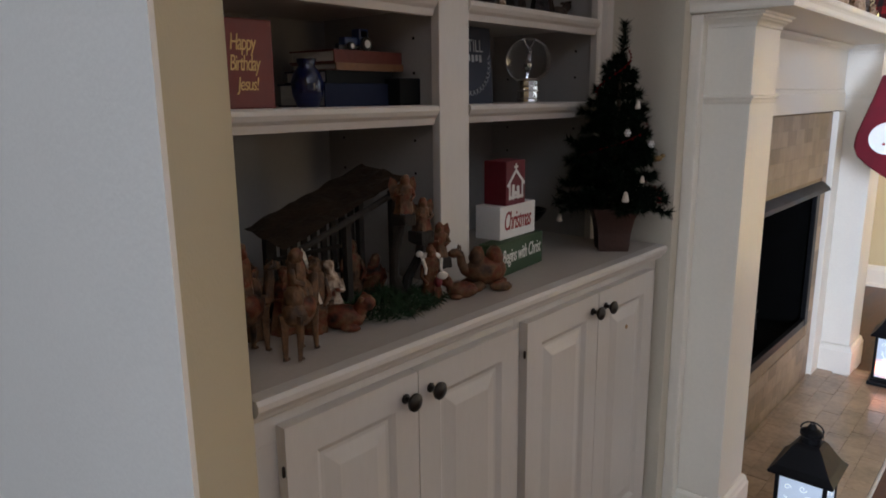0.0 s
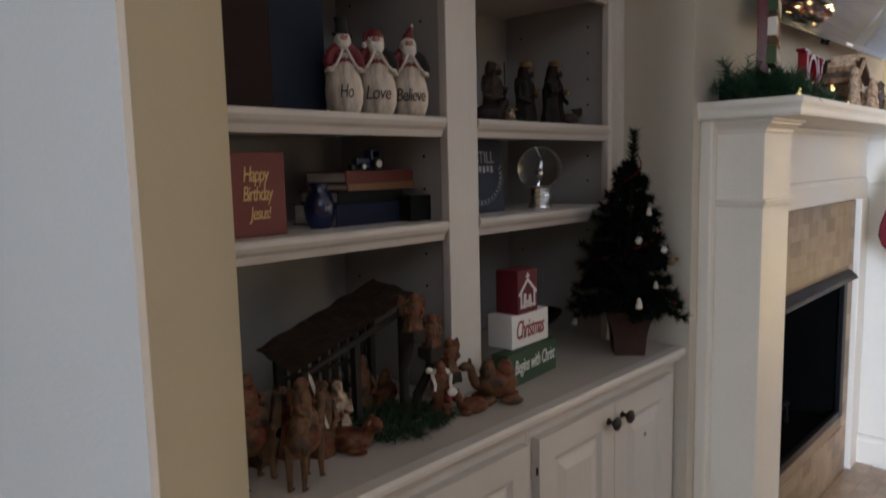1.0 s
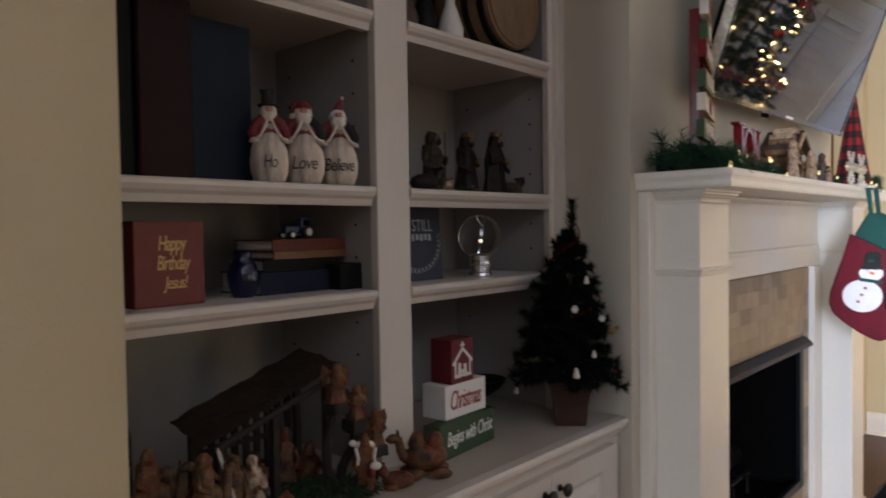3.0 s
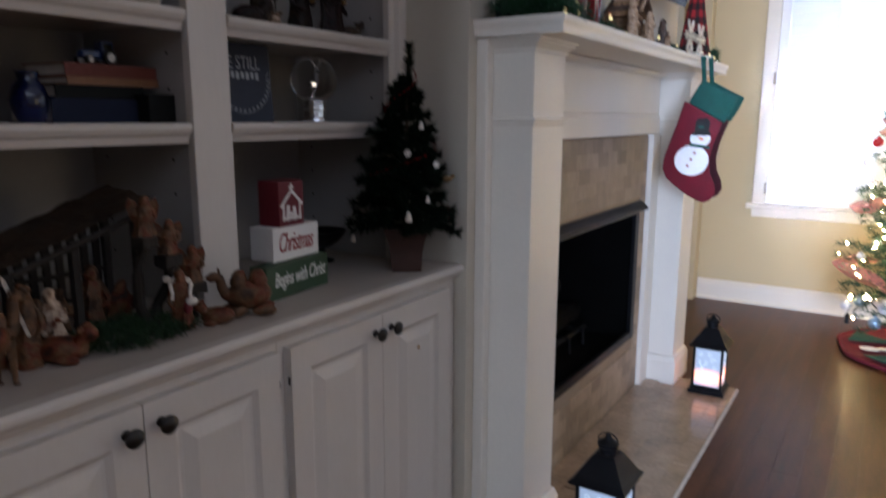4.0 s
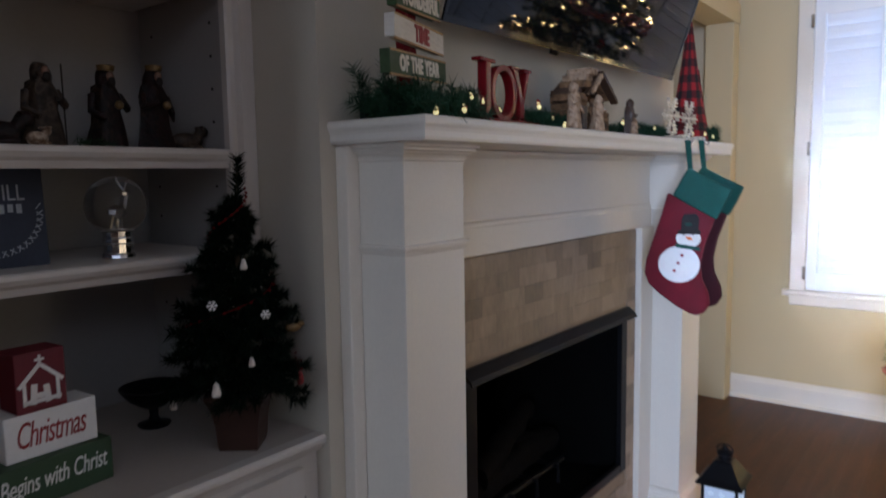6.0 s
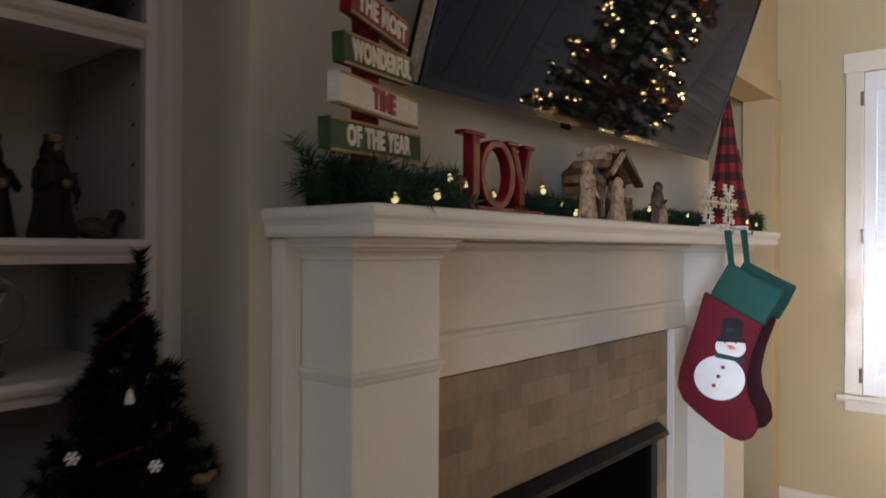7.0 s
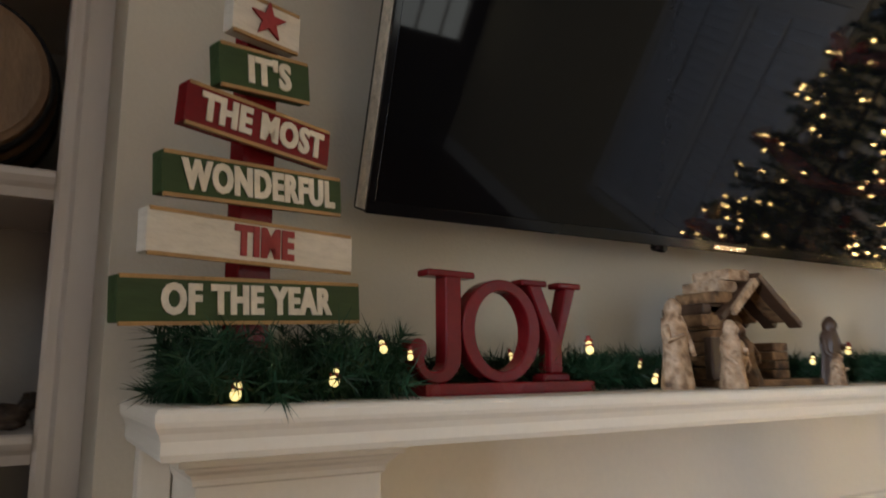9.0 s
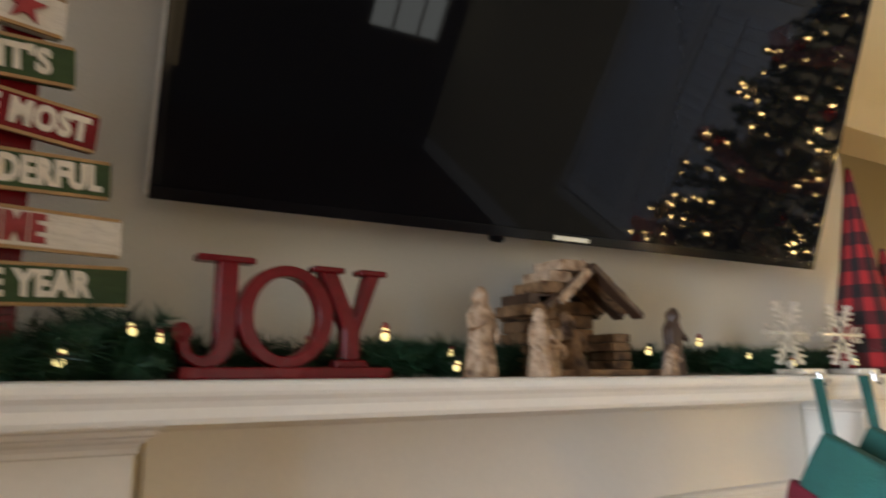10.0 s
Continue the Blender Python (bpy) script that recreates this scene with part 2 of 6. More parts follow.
def tube(points, r, steps=8, bm=None, r_end=None):
    """A rod along a chain of points."""
    bm = bm or bmesh.new()
    pts = [Vector(p) for p in points]
    rings = []
    for i, p in enumerate(pts):
        d = (pts[min(i + 1, len(pts) - 1)] - pts[max(i - 1, 0)]).normalized()
        u = d.orthogonal().normalized()
        w = d.cross(u)
        rad = r if r_end is None else r + (r_end - r) * i / (len(pts) - 1)
        if i and u.dot(last) < 0.9:
            u = (last - d * last.dot(d)).normalized()
            w = d.cross(u)
        last = u
        rings.append([bm.verts.new(p + rad * (math.cos(a) * u + math.sin(a) * w)) for a in [2 * math.pi * k / steps for k in range(steps)]])
    for a, b in zip(rings, rings[1:]):
        for i in range(steps):
            bm.faces.new((a[i], a[(i + 1) % steps], b[(i + 1) % steps], b[i]))
    bm.faces.new(list(reversed(rings[0]))), bm.faces.new(rings[-1])
    bmesh.ops.recalc_face_normals(bm, faces=bm.faces)
    return bm


def ball(bm, c, r, squash=(1, 1, 1), seg=10):
    m = Matrix.Translation(c) @ Matrix.Diagonal((r * squash[0], r * squash[1], r * squash[2], 1))
    bmesh.ops.create_uvsphere(bm, u_segments=seg, v_segments=max(seg * 2 // 3, 5), radius=1, matrix=m)
    return bm


def finish(name, bm, material, smooth=None):
    me = bpy.data.meshes.new(name)
    bm.to_mesh(me)
    bm.free()
    me.materials.append(material)
    if smooth is not None:
        me.set_sharp_from_angle(angle=radians(smooth))
        me.shade_smooth() if smooth >= 180 else me.polygons.foreach_set("use_smooth", [True] * len(me.polygons))
    return me


def part(name, bm, material, parent, label="", smooth=None):
    ob = new(name, finish(name, bm, material, smooth))
    ob.parent = parent
    if label:
        tagged(ob, label)
    return ob


def thing(name, m, label, category, group="", kind=""):
    ob = new(name)
    ob.empty_display_size = 0.05
    ob.matrix_world = m
    return tagged(ob, label, category, group, kind)


def solid(name, bm, material, label, category, kind="", group="", m=None, smooth=None):
    ob = new(name, finish(name, bm, material, smooth))
    if m is not None:
        ob.matrix_world = m
    return tagged(ob, label, category, group, kind)


def text_bm(body, width, height, depth, shear=0.0, spacing=1.0, bold=0.0):
    """Lettering in the built-in font, in the xz plane, centred, facing -y, of the given size."""
    cu = bpy.data.curves.new("lettering", "FONT")
    cu.body, cu.extrude, cu.shear, cu.align_x, cu.space_character, cu.resolution_u, cu.offset = body, 0.01, shear, "CENTER", spacing, 3, bold
    ob = bpy.data.objects.new("lettering", cu)
    scene.collection.objects.link(ob)
    bpy.context.view_layer.update()
    me = bpy.data.meshes.new_from_object(ob.evaluated_get(bpy.context.evaluated_depsgraph_get()))
    bpy.data.objects.remove(ob)
    bm = bmesh.new()
    bm.from_mesh(me)
    bpy.data.meshes.remove(me)
    xs, ys = [v.co.x for v in bm.verts], [v.co.y for v in bm.verts]
    cx, cy = (min(xs) + max(xs)) / 2, (min(ys) + max(ys)) / 2
    sx, sy = width / (max(xs) - min(xs)), height / (max(ys) - min(ys))
    for v in bm.verts:
        v.co = Vector(((v.co.x - cx) * sx, -v.co.z / 0.01 * depth / 2, (v.co.y - cy) * sy))
    return bm


FACE = 90  # turn that points a thing's front (its -y) along +x

# ---- structure ----
XB, CEIL, YF, XR = -0.67, 2.75, 4.95, 5.0
solid("floor", block(-3.2, XR, -4.0, YF + 0.2, -0.06, -0.004, 0), M["floor"], "dark brown stained hardwood plank floor", "floor", "structure")
solid("ceiling", block(-3.2, XR, -4.0, YF + 0.2, CEIL, CEIL + 0.1, 0), M["ceil"], "plain white ceiling", "ceiling", "structure")


def wall_with_holes(name, axis, at, thick, a0, a1, holes, material, label):
    """A wall in the plane axis = at; holes are (a0, a1, z0, z1)."""
    bm = bmesh.new()
    cuts = sorted({a0, a1, *[h[0] for h in holes], *[h[1] for h in holes]})
    for p, q in zip(cuts, cuts[1:]):
        z = 0.0
        spans = sorted((h[2], h[3]) for h in holes if h[0] <= p and h[1] >= q)
        for z0, z1 in [*spans, (CEIL, CEIL)]:
            if z0 > z:
                if axis == "x":
                    box(bm, at, at + thick, p, q, z, z0)
                else:
                    box(bm, p, q, at, at + thick, z, z0)
            z = z1
    bmesh.ops.remove_doubles(bm, verts=bm.verts, dist=1e-5)
    bmesh.ops.recalc_face_normals(bm, faces=bm.faces)
    return solid(name, bm, material, label, "wall", "structure")


WIN, WIN2 = (-0.44, 0.80, 0.65, 2.20), (1.30, 2.54, 0.65, 2.20)
wall_with_holes("wall_far", "y", YF, 0.15, -0.83, XR, [WIN, WIN2], M["cream"], "pale yellow painted wall with a shuttered window")
wall_with_holes("wall_rear", "y", -4.15, 0.15, -3.2, XR, [(x - w, x + w, 0.55, 2.35) for x, w in ((0.42, 0.32), (1.55, 0.35), (2.35, 0.35))], M["dim"], "unseen rear wall darkened against bounced light, with tall windows")
# The first opening is made up for the warm fill lamp.
wall_with_holes("wall_side", "x", XR, 0.15, -4.0, YF, [(1.55, 2.45, 0.35, 2.25), (4.02, 4.78, 1.05, 1.70)], M["dim"], "side wall darkened against bounced light, with a lamp opening and a window")
win_s = thing("window_side", pose(XR, 4.40, 1.05), "small divided window across the room", "window", kind="structure")
for y_ in (-0.375, -0.135, 0.125, 0.355):
    part("window_bar", block(0.012, 0.040, y_, y_ + 0.020, 0.002, 0.648, 0.002), M["trim"], win_s)
for z_ in (0.002, 0.430, 0.628):
    part("window_rail", block(0.0405, 0.062, -0.375, 0.375, z_, z_ + 0.020, 0.002), M["trim"], win_s)
# Unseen wall added to block the main windows from the near things.
solid("wall_light_block", block(0.75, 0.87, -4.0, -0.7, 0, CEIL, 0.004), M["dim"], "unseen wall added to keep window light off the bookcase", "wall", "structure")
wall_with_holes("wall_hall", "x", -0.96, 0.13, 3.50, YF, [(3.62, 4.83, 0.0, 2.11)], M["cream"], "pale yellow wall with a cased opening to the hall")
solid("wall_hall_back", block(-2.42, -2.3, 2.9, YF + 0.15, 0, CEIL, 0), M["khaki"], "plain khaki hall wall", "wall", "structure")
solid("wall_hall_end", block(-2.299, -0.83, YF + 0.001, YF + 0.15, 0, CEIL, 0), M["khaki"], "plain khaki end wall of the hall", "wall", "structure")
# Unseen wall added to hold the hall's fill lamp.
wall_with_holes("wall_hall_near", "y", 2.9, 0.12, -2.3, -1.62, [(-2.2, -1.7, 0.8, 2.0)], M["khaki"], "khaki hall wall added with an opening for the fill lamp")
solid("wall_back_left", block(-3.2, -3.1, -4.0, 0.23, 0, CEIL, 0), M["white"], "plain white wall behind the entry", "wall", "structure")

# the chimney breast, with the firebox left open
wall_breast = wall_with_holes("wall_chimney_breast", "x", -1.30, 0.63, 1.665, 3.50, [(2.105, 3.05, 0.25, 0.80)], M["breast"], "greige painted chimney breast")
solid("wall_behind_bookcase", block(-1.30, -1.21, 0.475, 1.664, 0, CEIL, 0), M["breast"], "wall behind the built-in bookcase", "wall", "structure")
solid("wall_breast_back", block(-1.62, -1.31, 0.3, 3.50, 0, CEIL, 0), M["breast"], "rear of the chimney wall", "wall", "structure")

# the near wall: white towards the entry, then an angled khaki face up to the bookcase
solid("wall_entry", prism([(-3.2, 0.23), (-0.374, 0.23), (-0.388, 0.241), (-3.2, 0.241)], 0, CEIL, "z"), M["white"], "plain white entry wall", "wall", "structure")
solid("wall_angled", prism([(-3.2, 0.242), (-0.390, 0.242), (-0.687, 0.474), (-3.2, 0.474)], 0, CEIL, "z"), M["khaki"], "khaki painted angled wall beside the bookcase", "wall", "structure")

# casing of the hall opening
cas = thing("opening_casing", pose(0, 0, 0), "cream painted casing round the hall opening", "door casing", kind="structure")
for y0, y1 in ((3.51, 3.624), (4.826, 4.93)):
    part("jamb", block(-0.964, -0.812, y0, y1, 0, 2.105, 0.003), M["cream"], cas)
part("head", block(-0.966, -0.809, 3.505, 4.935, 2.106, 2.215, 0.003), M["cream"], cas)

bb = thing("baseboard", pose(0, 0, 0), "white painted baseboard along the far wall", "baseboard", kind="structure")
part("board", prism([(YF, 0), (YF - 0.018, 0), (YF - 0.018, 0.10), (YF - 0.008, 0.125), (YF, 0.13)], -0.81, XR, "x"), M["trim"], bb)
part("shoe_moulding", prism([(YF - 0.018, 0), (YF - 0.034, 0), (YF - 0.030, 0.012), (YF - 0.018, 0.018)], -0.81, XR, "x"), M["trim"], bb)

# ---- the shuttered window ----
def shuttered_window(name, label, opening):
    x0, x1, z0, z1 = opening
    win = thing(name, pose(0, 0, 0), label, "window", kind="structure")
    cw = 0.075
    part("casing", block(x0 - cw, x0, YF - 0.022, YF, z0, z1 + cw, 0.003), M["trim"], win)
    part("casing", block(x1, x1 + cw, YF - 0.022, YF, z0, z1 + cw, 0.003), M["trim"], win)
    part("casing", block(x0 - cw - 0.01, x1 + cw + 0.01, YF - 0.026, YF, z1 + 0.001, z1 + cw + 0.02, 0.003), M["trim"], win)
    part("window_sill", prism([(YF, z0 - 0.03), (YF - 0.05, z0 - 0.03), (YF - 0.055, z0 - 0.015), (YF - 0.05, z0 - 0.001), (YF, z0 - 0.001)], x0 - cw - 0.03, x1 + cw + 0.03, "x"), M["trim"], win)
    part("apron", prism([(YF, z0 - 0.085), (YF - 0.014, z0 - 0.08), (YF - 0.02, z0 - 0.031), (YF, z0 - 0.031)], x0 - cw, x1 + cw, "x"), M["trim"], win)
    mid = (x0 + x1) / 2
    for sx0, sx1 in ((x0 + 0.003, mid - 0.003), (mid + 0.003, x1 - 0.003)):
        sh = part("shutter", block(sx0, sx0 + 0.05, YF - 0.012, YF + 0.018, z0 + 0.003, z1 - 0.003, 0.002), M["shutter"], win)
        part("stile", block(sx1 - 0.05, sx1, YF - 0.012, YF + 0.018, z0 + 0.003, z1 - 0.003, 0.002), M["shutter"], sh)
        for a, b in ((z0 + 0.003, z0 + 0.10), (z1 - 0.10, z1 - 0.003)):
            part("rail", block(sx0 + 0.05, sx1 - 0.05, YF - 0.012, YF + 0.018, a, b, 0.002), M["shutter"], sh)
        n = 21
        slat = None
        for i in range(n):
            z = z0 + 0.135 + i * (z1 - z0 - 0.27) / (n - 1)
            if slat is None:
                bm = prism([(-0.004, -0.036), (0.004, -0.037), (0.006, 0.0), (0.004, 0.037), (-0.004, 0.036), (-0.007, 0.0)], sx0 + 0.052, sx1 - 0.052, "x")
                slat = part("louvre", bm, M["louvre"], sh)
                ob = slat
            else:
                ob = new("louvre", slat.data)
                ob.parent = sh
            ob.matrix_local = pose(0, YF + 0.006, z, 14 if z > 1.85 else 6)
        part("tilt_rod", block((sx0 + sx1) / 2 - 0.006, (sx0 + sx1) / 2 + 0.006, YF - 0.026, YF - 0.016, z0 + 0.12, z1 - 0.12, 0.002), M["shutter"], sh)
    for z in (0.746, 1.412, 2.07):
        part("hinge", block(x0 - 0.012, x0 + 0.004, YF - 0.030, YF - 0.0225, z - 0.035, z + 0.035, 0.001), M["chrome"], win, "steel butt hinge")
    area_lamp("daylight_lamp", pose((x0 + x1) / 2, YF + 0.30, (z0 + z1) / 2, -90, 0, 0), x1 - x0, z1 - z0, 47, BLUE)


shuttered_window("window_1", "white framed window with closed white plantation shutters", WIN)
shuttered_window("window_2", "white framed window beyond the tree with closed shutters", WIN2)

# ---- built-in bookcase and base cabinets ----
XD, XU = -0.687, -0.862   # door faces, face of the upper bookcase
TOP = 0.811


def raised_door(y0, y1, z0, z1, parent):
    bm = bmesh.new()
    box(bm, XD - 0.019, XD, y0, y1, z0, z1)
    bmesh.ops.recalc_face_normals(bm, faces=bm.faces)
    front = max(bm.faces, key=lambda f: f.calc_center_median().x)
    for width, depth in ((0.004, 0.0), (0.046, 0.0), (0.010, -0.007), (0.006, 0.0), (0.024, 0.006)):
        bmesh.ops.inset_region(bm, faces=[front], thickness=width, depth=depth, use_even_offset=True)
    return part("door", bm, M["cab"], parent, "cream raised-panel cabinet door")


def knob(y, z, parent):
    bm = lathe([(0.008, 0.0), (0.008, 0.002), (0.0045, 0.004), (0.004, 0.010), (0.009, 0.014), (0.0145, 0.019), (0.0145, 0.023), (0.009, 0.027), (0.001, 0.0285)], 16)
    bm.transform(pose(XD, y, z, 0, 90, 0))
    return part("knob", bm, M["knob"], parent, "dark bronze round knob", 50)


def base_cabinet(y0, y1, doors, knobs, label):
    t = thing("base_cabinet", pose(0, 0, 0), label, "cabinet", "built-in base cabinets")
    xf = XD - 0.020
    part("bottom_rail", block(-1.20, xf, y0, y1, 0.0, 0.16, 0), M["cab"], t)
    part("top_rail", block(-1.20, xf, y0, y1, 0.735, 0.786, 0), M["cab"], t)
    part("side_panel", block(-1.20, xf, y0, doors[0][0] + 0.01, 0.1605, 0.7345, 0), M["cab"], t)
    part("side_panel", block(-1.20, xf, doors[-1][1] - 0.01, y1, 0.1605, 0.7345, 0), M["cab"], t)
    part("back_panel", block(-1.20, -1.18, doors[0][0] + 0.012, doors[-1][1] - 0.012, 0.1605, 0.7345, 0), M["cab"], t)
    for (a, b), k in zip(doors, knobs):
        d = raised_door(a, b, 0.122, 0.758, t)
        knob(k, 0.722, d)
    return t


cab_a = base_cabinet(0.475, 1.0535, ((0.518, 0.769), (0.771, 1.040)), (0.741, 0.798), "cream painted base cabinet with two raised-panel doors")
cab_b = base_cabinet(1.0545, 1.664, ((1.070, 1.341), (1.343, 1.614)), (1.316, 1.372), "cream base cabinet with two doors and a small lock hole")
for cabinet, edges in ((cab_a, (0.5155, 1.0425)), (cab_b, (1.0675, 1.6165))):
    for y in edges:
        for z in (0.696, 0.190):
            part("hinge", lathe([(0.0012, -0.008), (0.0024, -0.006), (0.0024, 0.006), (0.0012, 0.008)], 8, None, (XD - 0.004, y, z)), M["knob"], cabinet, "small dark hinge pin")
bm = lathe([(0.0055, 0), (0.0055, 0.001), (0.003, 0.0015)], 12)
bm.transform(pose(XD, 1.478, 0.646, 0, 90, 0))
part("lock_hole", bm, M["edge"], cab_b, "small round brass-coloured lock hole")
part("toe_board", prism([(XD - 0.02, 0), (XD - 0.006, 0), (XD - 0.006, 0.085), (XD - 0.012, 0.10), (XD - 0.02, 0.105)], 0.47, 1.664, "y"), M["cab"], cab_b)
wt = thing("worktop", pose(0, 0, 0), "taupe built-in countertop, darker than its moulded front edge", "countertop")
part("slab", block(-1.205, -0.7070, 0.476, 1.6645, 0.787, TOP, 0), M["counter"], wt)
nosing = [(-0.7065, 0.776), (-0.697, 0.776), (-0.692, 0.780), (-0.690, 0.786), (-0.683, 0.790), (-0.678, 0.797), (-0.678, 0.805), (-0.682, TOP), (-0.7065, TOP)]
part("edge_moulding", prism(nosing, 0.476, 1.6645, "y"), M["cab"], wt, "cream moulded front edge")

bc = thing("bookcase", pose(0, 0, 0), "cream painted built-in bookcase with two bays of shelves", "bookcase")
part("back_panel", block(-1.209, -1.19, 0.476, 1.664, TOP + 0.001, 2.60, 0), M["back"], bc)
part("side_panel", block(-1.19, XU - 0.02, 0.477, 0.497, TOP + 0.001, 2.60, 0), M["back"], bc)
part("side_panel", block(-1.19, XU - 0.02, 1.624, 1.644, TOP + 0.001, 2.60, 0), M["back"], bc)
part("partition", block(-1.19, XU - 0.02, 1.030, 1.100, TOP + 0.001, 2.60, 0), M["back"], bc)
part("stile", block(XU - 0.02, XU, 1.026, 1.113, TOP + 0.001, 2.60, 0.002), M["cab"], bc)
part("stile", block(XU - 0.02, XU, 0.477, 0.512, TOP + 0.001, 2.60, 0.002), M["cab"], bc)
part("stile", prism([(XU - 0.02, 1.612), (XU - 0.003, 1.612), (XU, 1.617), (XU, 1.628), (XU + 0.012, 1.634), (XU + 0.012, 1.664), (XU - 0.02, 1.664)], TOP + 0.001, 2.60, "z"), M["cab"], bc)


def shelf(y0, y1, z):
    prof = [(-1.19, z - 0.022), (XU - 0.024, z - 0.022), (XU - 0.024, z - 0.036), (XU - 0.008, z - 0.036), (XU - 0.004, z - 0.024), (XU + 0.002, z - 0.018), (XU + 0.006, z - 0.010), (XU + 0.006, z - 0.003), (XU + 0.002, z), (-1.19, z)]
    return part("shelf", prism(prof, y0, y1, "y"), M["cab"], bc, "cream painted shelf with moulded front")


for z in (1.160, 1.355, 1.684, 2.00):
    shelf(0.498, 1.0185, z)
    shelf(1.1115, 1.611, z)
peg = None
for y in (1.0295, 1.6235):
    for x in (-0.93, -1.14):
        for k in range(15):
            z = 0.90 + k * 0.064
            if peg is None:
                peg = part("peg_hole", block(-0.0025, 0.0025, -0.0008, 0.0003, -0.0025, 0.0025, 0), M["black"], bc)
                ob = peg
            else:
                ob = new("peg_hole", peg.data)
                ob.parent = bc
            ob.location = (x, y, z)

# ---- fireplace mantel ----
mt = thing("fireplace_mantel", pose(0, 0, 0), "white painted wooden fireplace mantel with pilasters", "mantel")
ML, MR, MX, MZ = 1.685, 3.488, -0.438, 1.40


def ring_mould(name, prof, x_back, y0, y1, parent, x_front):
    """A moulding wrapped round three sides of a block: prof is (out, z)."""
    bm = bmesh.new()
    rows = []
    for o, z in prof:
        rows.append([bm.verts.new(p) for p in ((x_back, y0 - o, z), (x_front + o, y0 - o, z), (x_front + o, y1 + o, z), (x_back, y1 + o, z))])
    for a, b in zip(rows, rows[1:]):
        for i in range(4):
            bm.faces.new((a[i], a[(i + 1) % 4], b[(i + 1) % 4], b[i]))
    bm.faces.new(rows[0]), bm.faces.new(rows[-1])
    bmesh.ops.recalc_face_normals(bm, faces=bm.faces)
    return part(name, bm, M["trim"], parent)


ring_mould("shelf", [(-0.030, 1.3575), (-0.008, 1.3585), (-0.006, 1.364), (-0.006, 1.374), (-0.004, 1.380), (-0.001, 1.385), (0, 1.389), (0, 1.3955), (-0.002, 1.3985), (-0.006, MZ)], XB, ML, MR, mt, MX)
part("bed_moulding", prism([(XB, 1.338), (-0.648, 1.338), (-0.642, 1.342), (-0.630, 1.348), (-0.624, 1.355), (XB, 1.355)], 1.95, 3.21, "y"), M["trim"], mt)
part("frieze", block(XB, -0.653, 1.945, 3.225, 1.19, 1.354, 0), M["trim"], mt)
part("frieze_band", prism([(XB, 1.107), (-0.650, 1.107), (-0.646, 1.110), (-0.646, 1.172), (-0.649, 1.178), (-0.649, 1.184), (-0.653, 1.189), (XB, 1.189)], 1.942, 3.228, "y"), M["trim"], mt)


def pilaster(y0, y1, xf):
    p = part("pilaster", block(XB, xf, y0, y1, 0.131, 1.3565, 0.002), M["trim"], mt)
    ring_mould("plinth", [(0.016, 0.0), (0.016, 0.105), (0.012, 0.112), (0.010, 0.122), (0.004, 0.130)], XB, y0, y1, p, xf)
    ring_mould("cap", [(0.0005, 1.325), (0.003, 1.327), (0.0035, 1.332), (0.006, 1.3365), (0.011, 1.340), (0.0125, 1.343), (0.018, 1.345), (0.0185, 1.350), (0.024, 1.352), (0.0245, 1.357)], XB, y0, y1, p, xf)
    ring_mould("neck_band", [(0.0005, 1.152), (0.003, 1.156), (0.0045, 1.163), (0.009, 1.165), (0.009, 1.170), (0.0005, 1.1725)], XB, y0, y1, p, xf)
    return p


pilaster(1.736, 1.919, -0.532)
pilaster(3.240, 3.437, -0.532)
for y0, y1 in ((1.702, 1.735), (1.920, 1.985), (3.128, 3.239), (3.438, 3.466)):
    part("leg_backing", block(XB, -0.640, y0, y1, 0.0, 1.3565 if y1 < 1.8 or y0 > 3.4 else 1.106, 0.004), M["trim"], mt)

# firebox
fi = thing("fireplace_insert", pose(0, 0, 0), "black metal fireplace insert with hood and ceramic logs", "fireplace")
bm = bmesh.new()
FY0, FY1, FZ0, FZ1 = 2.106, 3.049, 0.251, 0.799
prof = [(FY0, FZ0), (FY1, FZ0), (FY1, FZ1), (FY0, FZ1)]
inner = [(FY0 + 0.16, FZ0 + 0.02), (FY1 - 0.16, FZ0 + 0.02), (FY1 - 0.16, FZ1 - 0.06), (FY0 + 0.16, FZ1 - 0.06)]
a = [bm.verts.new((-0.664, y, z)) for y, z in prof]
b = [bm.verts.new((-1.10, y, z)) for y, z in inner]
for i in range(4):
    bm.faces.new((a[i], a[(i + 1) % 4], b[(i + 1) % 4], b[i]))
bm.faces.new(b)
bmesh.ops.solidify(bm, geom=bm.faces, thickness=0.004)
part("firebox", bm, M["soot"], fi, "sooty dark firebox lining")
part("face_frame", block(-0.678, -0.660, FY0 - 0.008, FY0 + 0.035, FZ0, FZ1, 0.002), M["black"], fi)
part("face_frame", block(-0.678, -0.660, FY1 - 0.035, FY1 + 0.008, FZ0, FZ1, 0.002), M["black"], fi)
part("face_frame", block(-0.678, -0.661, FY0 + 0.036, FY1 - 0.036, FZ0, FZ0 + 0.03, 0.002), M["black"], fi)
part("hood", prism([(-0.662, 0.838), (-0.655, 0.837), (-0.632, 0.818), (-0.626, 0.806), (-0.629, 0.804), (-0.636, 0.812), (-0.655, 0.818), (-0.662, 0.786)], FY0 - 0.03, FY1 + 0.012, "y"), M["black"], fi, "black sheet-metal hood")
part("grate", tube([(-0.80, 2.3, 0.33), (-0.80, 2.85, 0.33)], 0.008, bm=tube([(-0.92, 2.3, 0.33), (-0.92, 2.85, 0.33)], 0.008)), M["black"], fi)
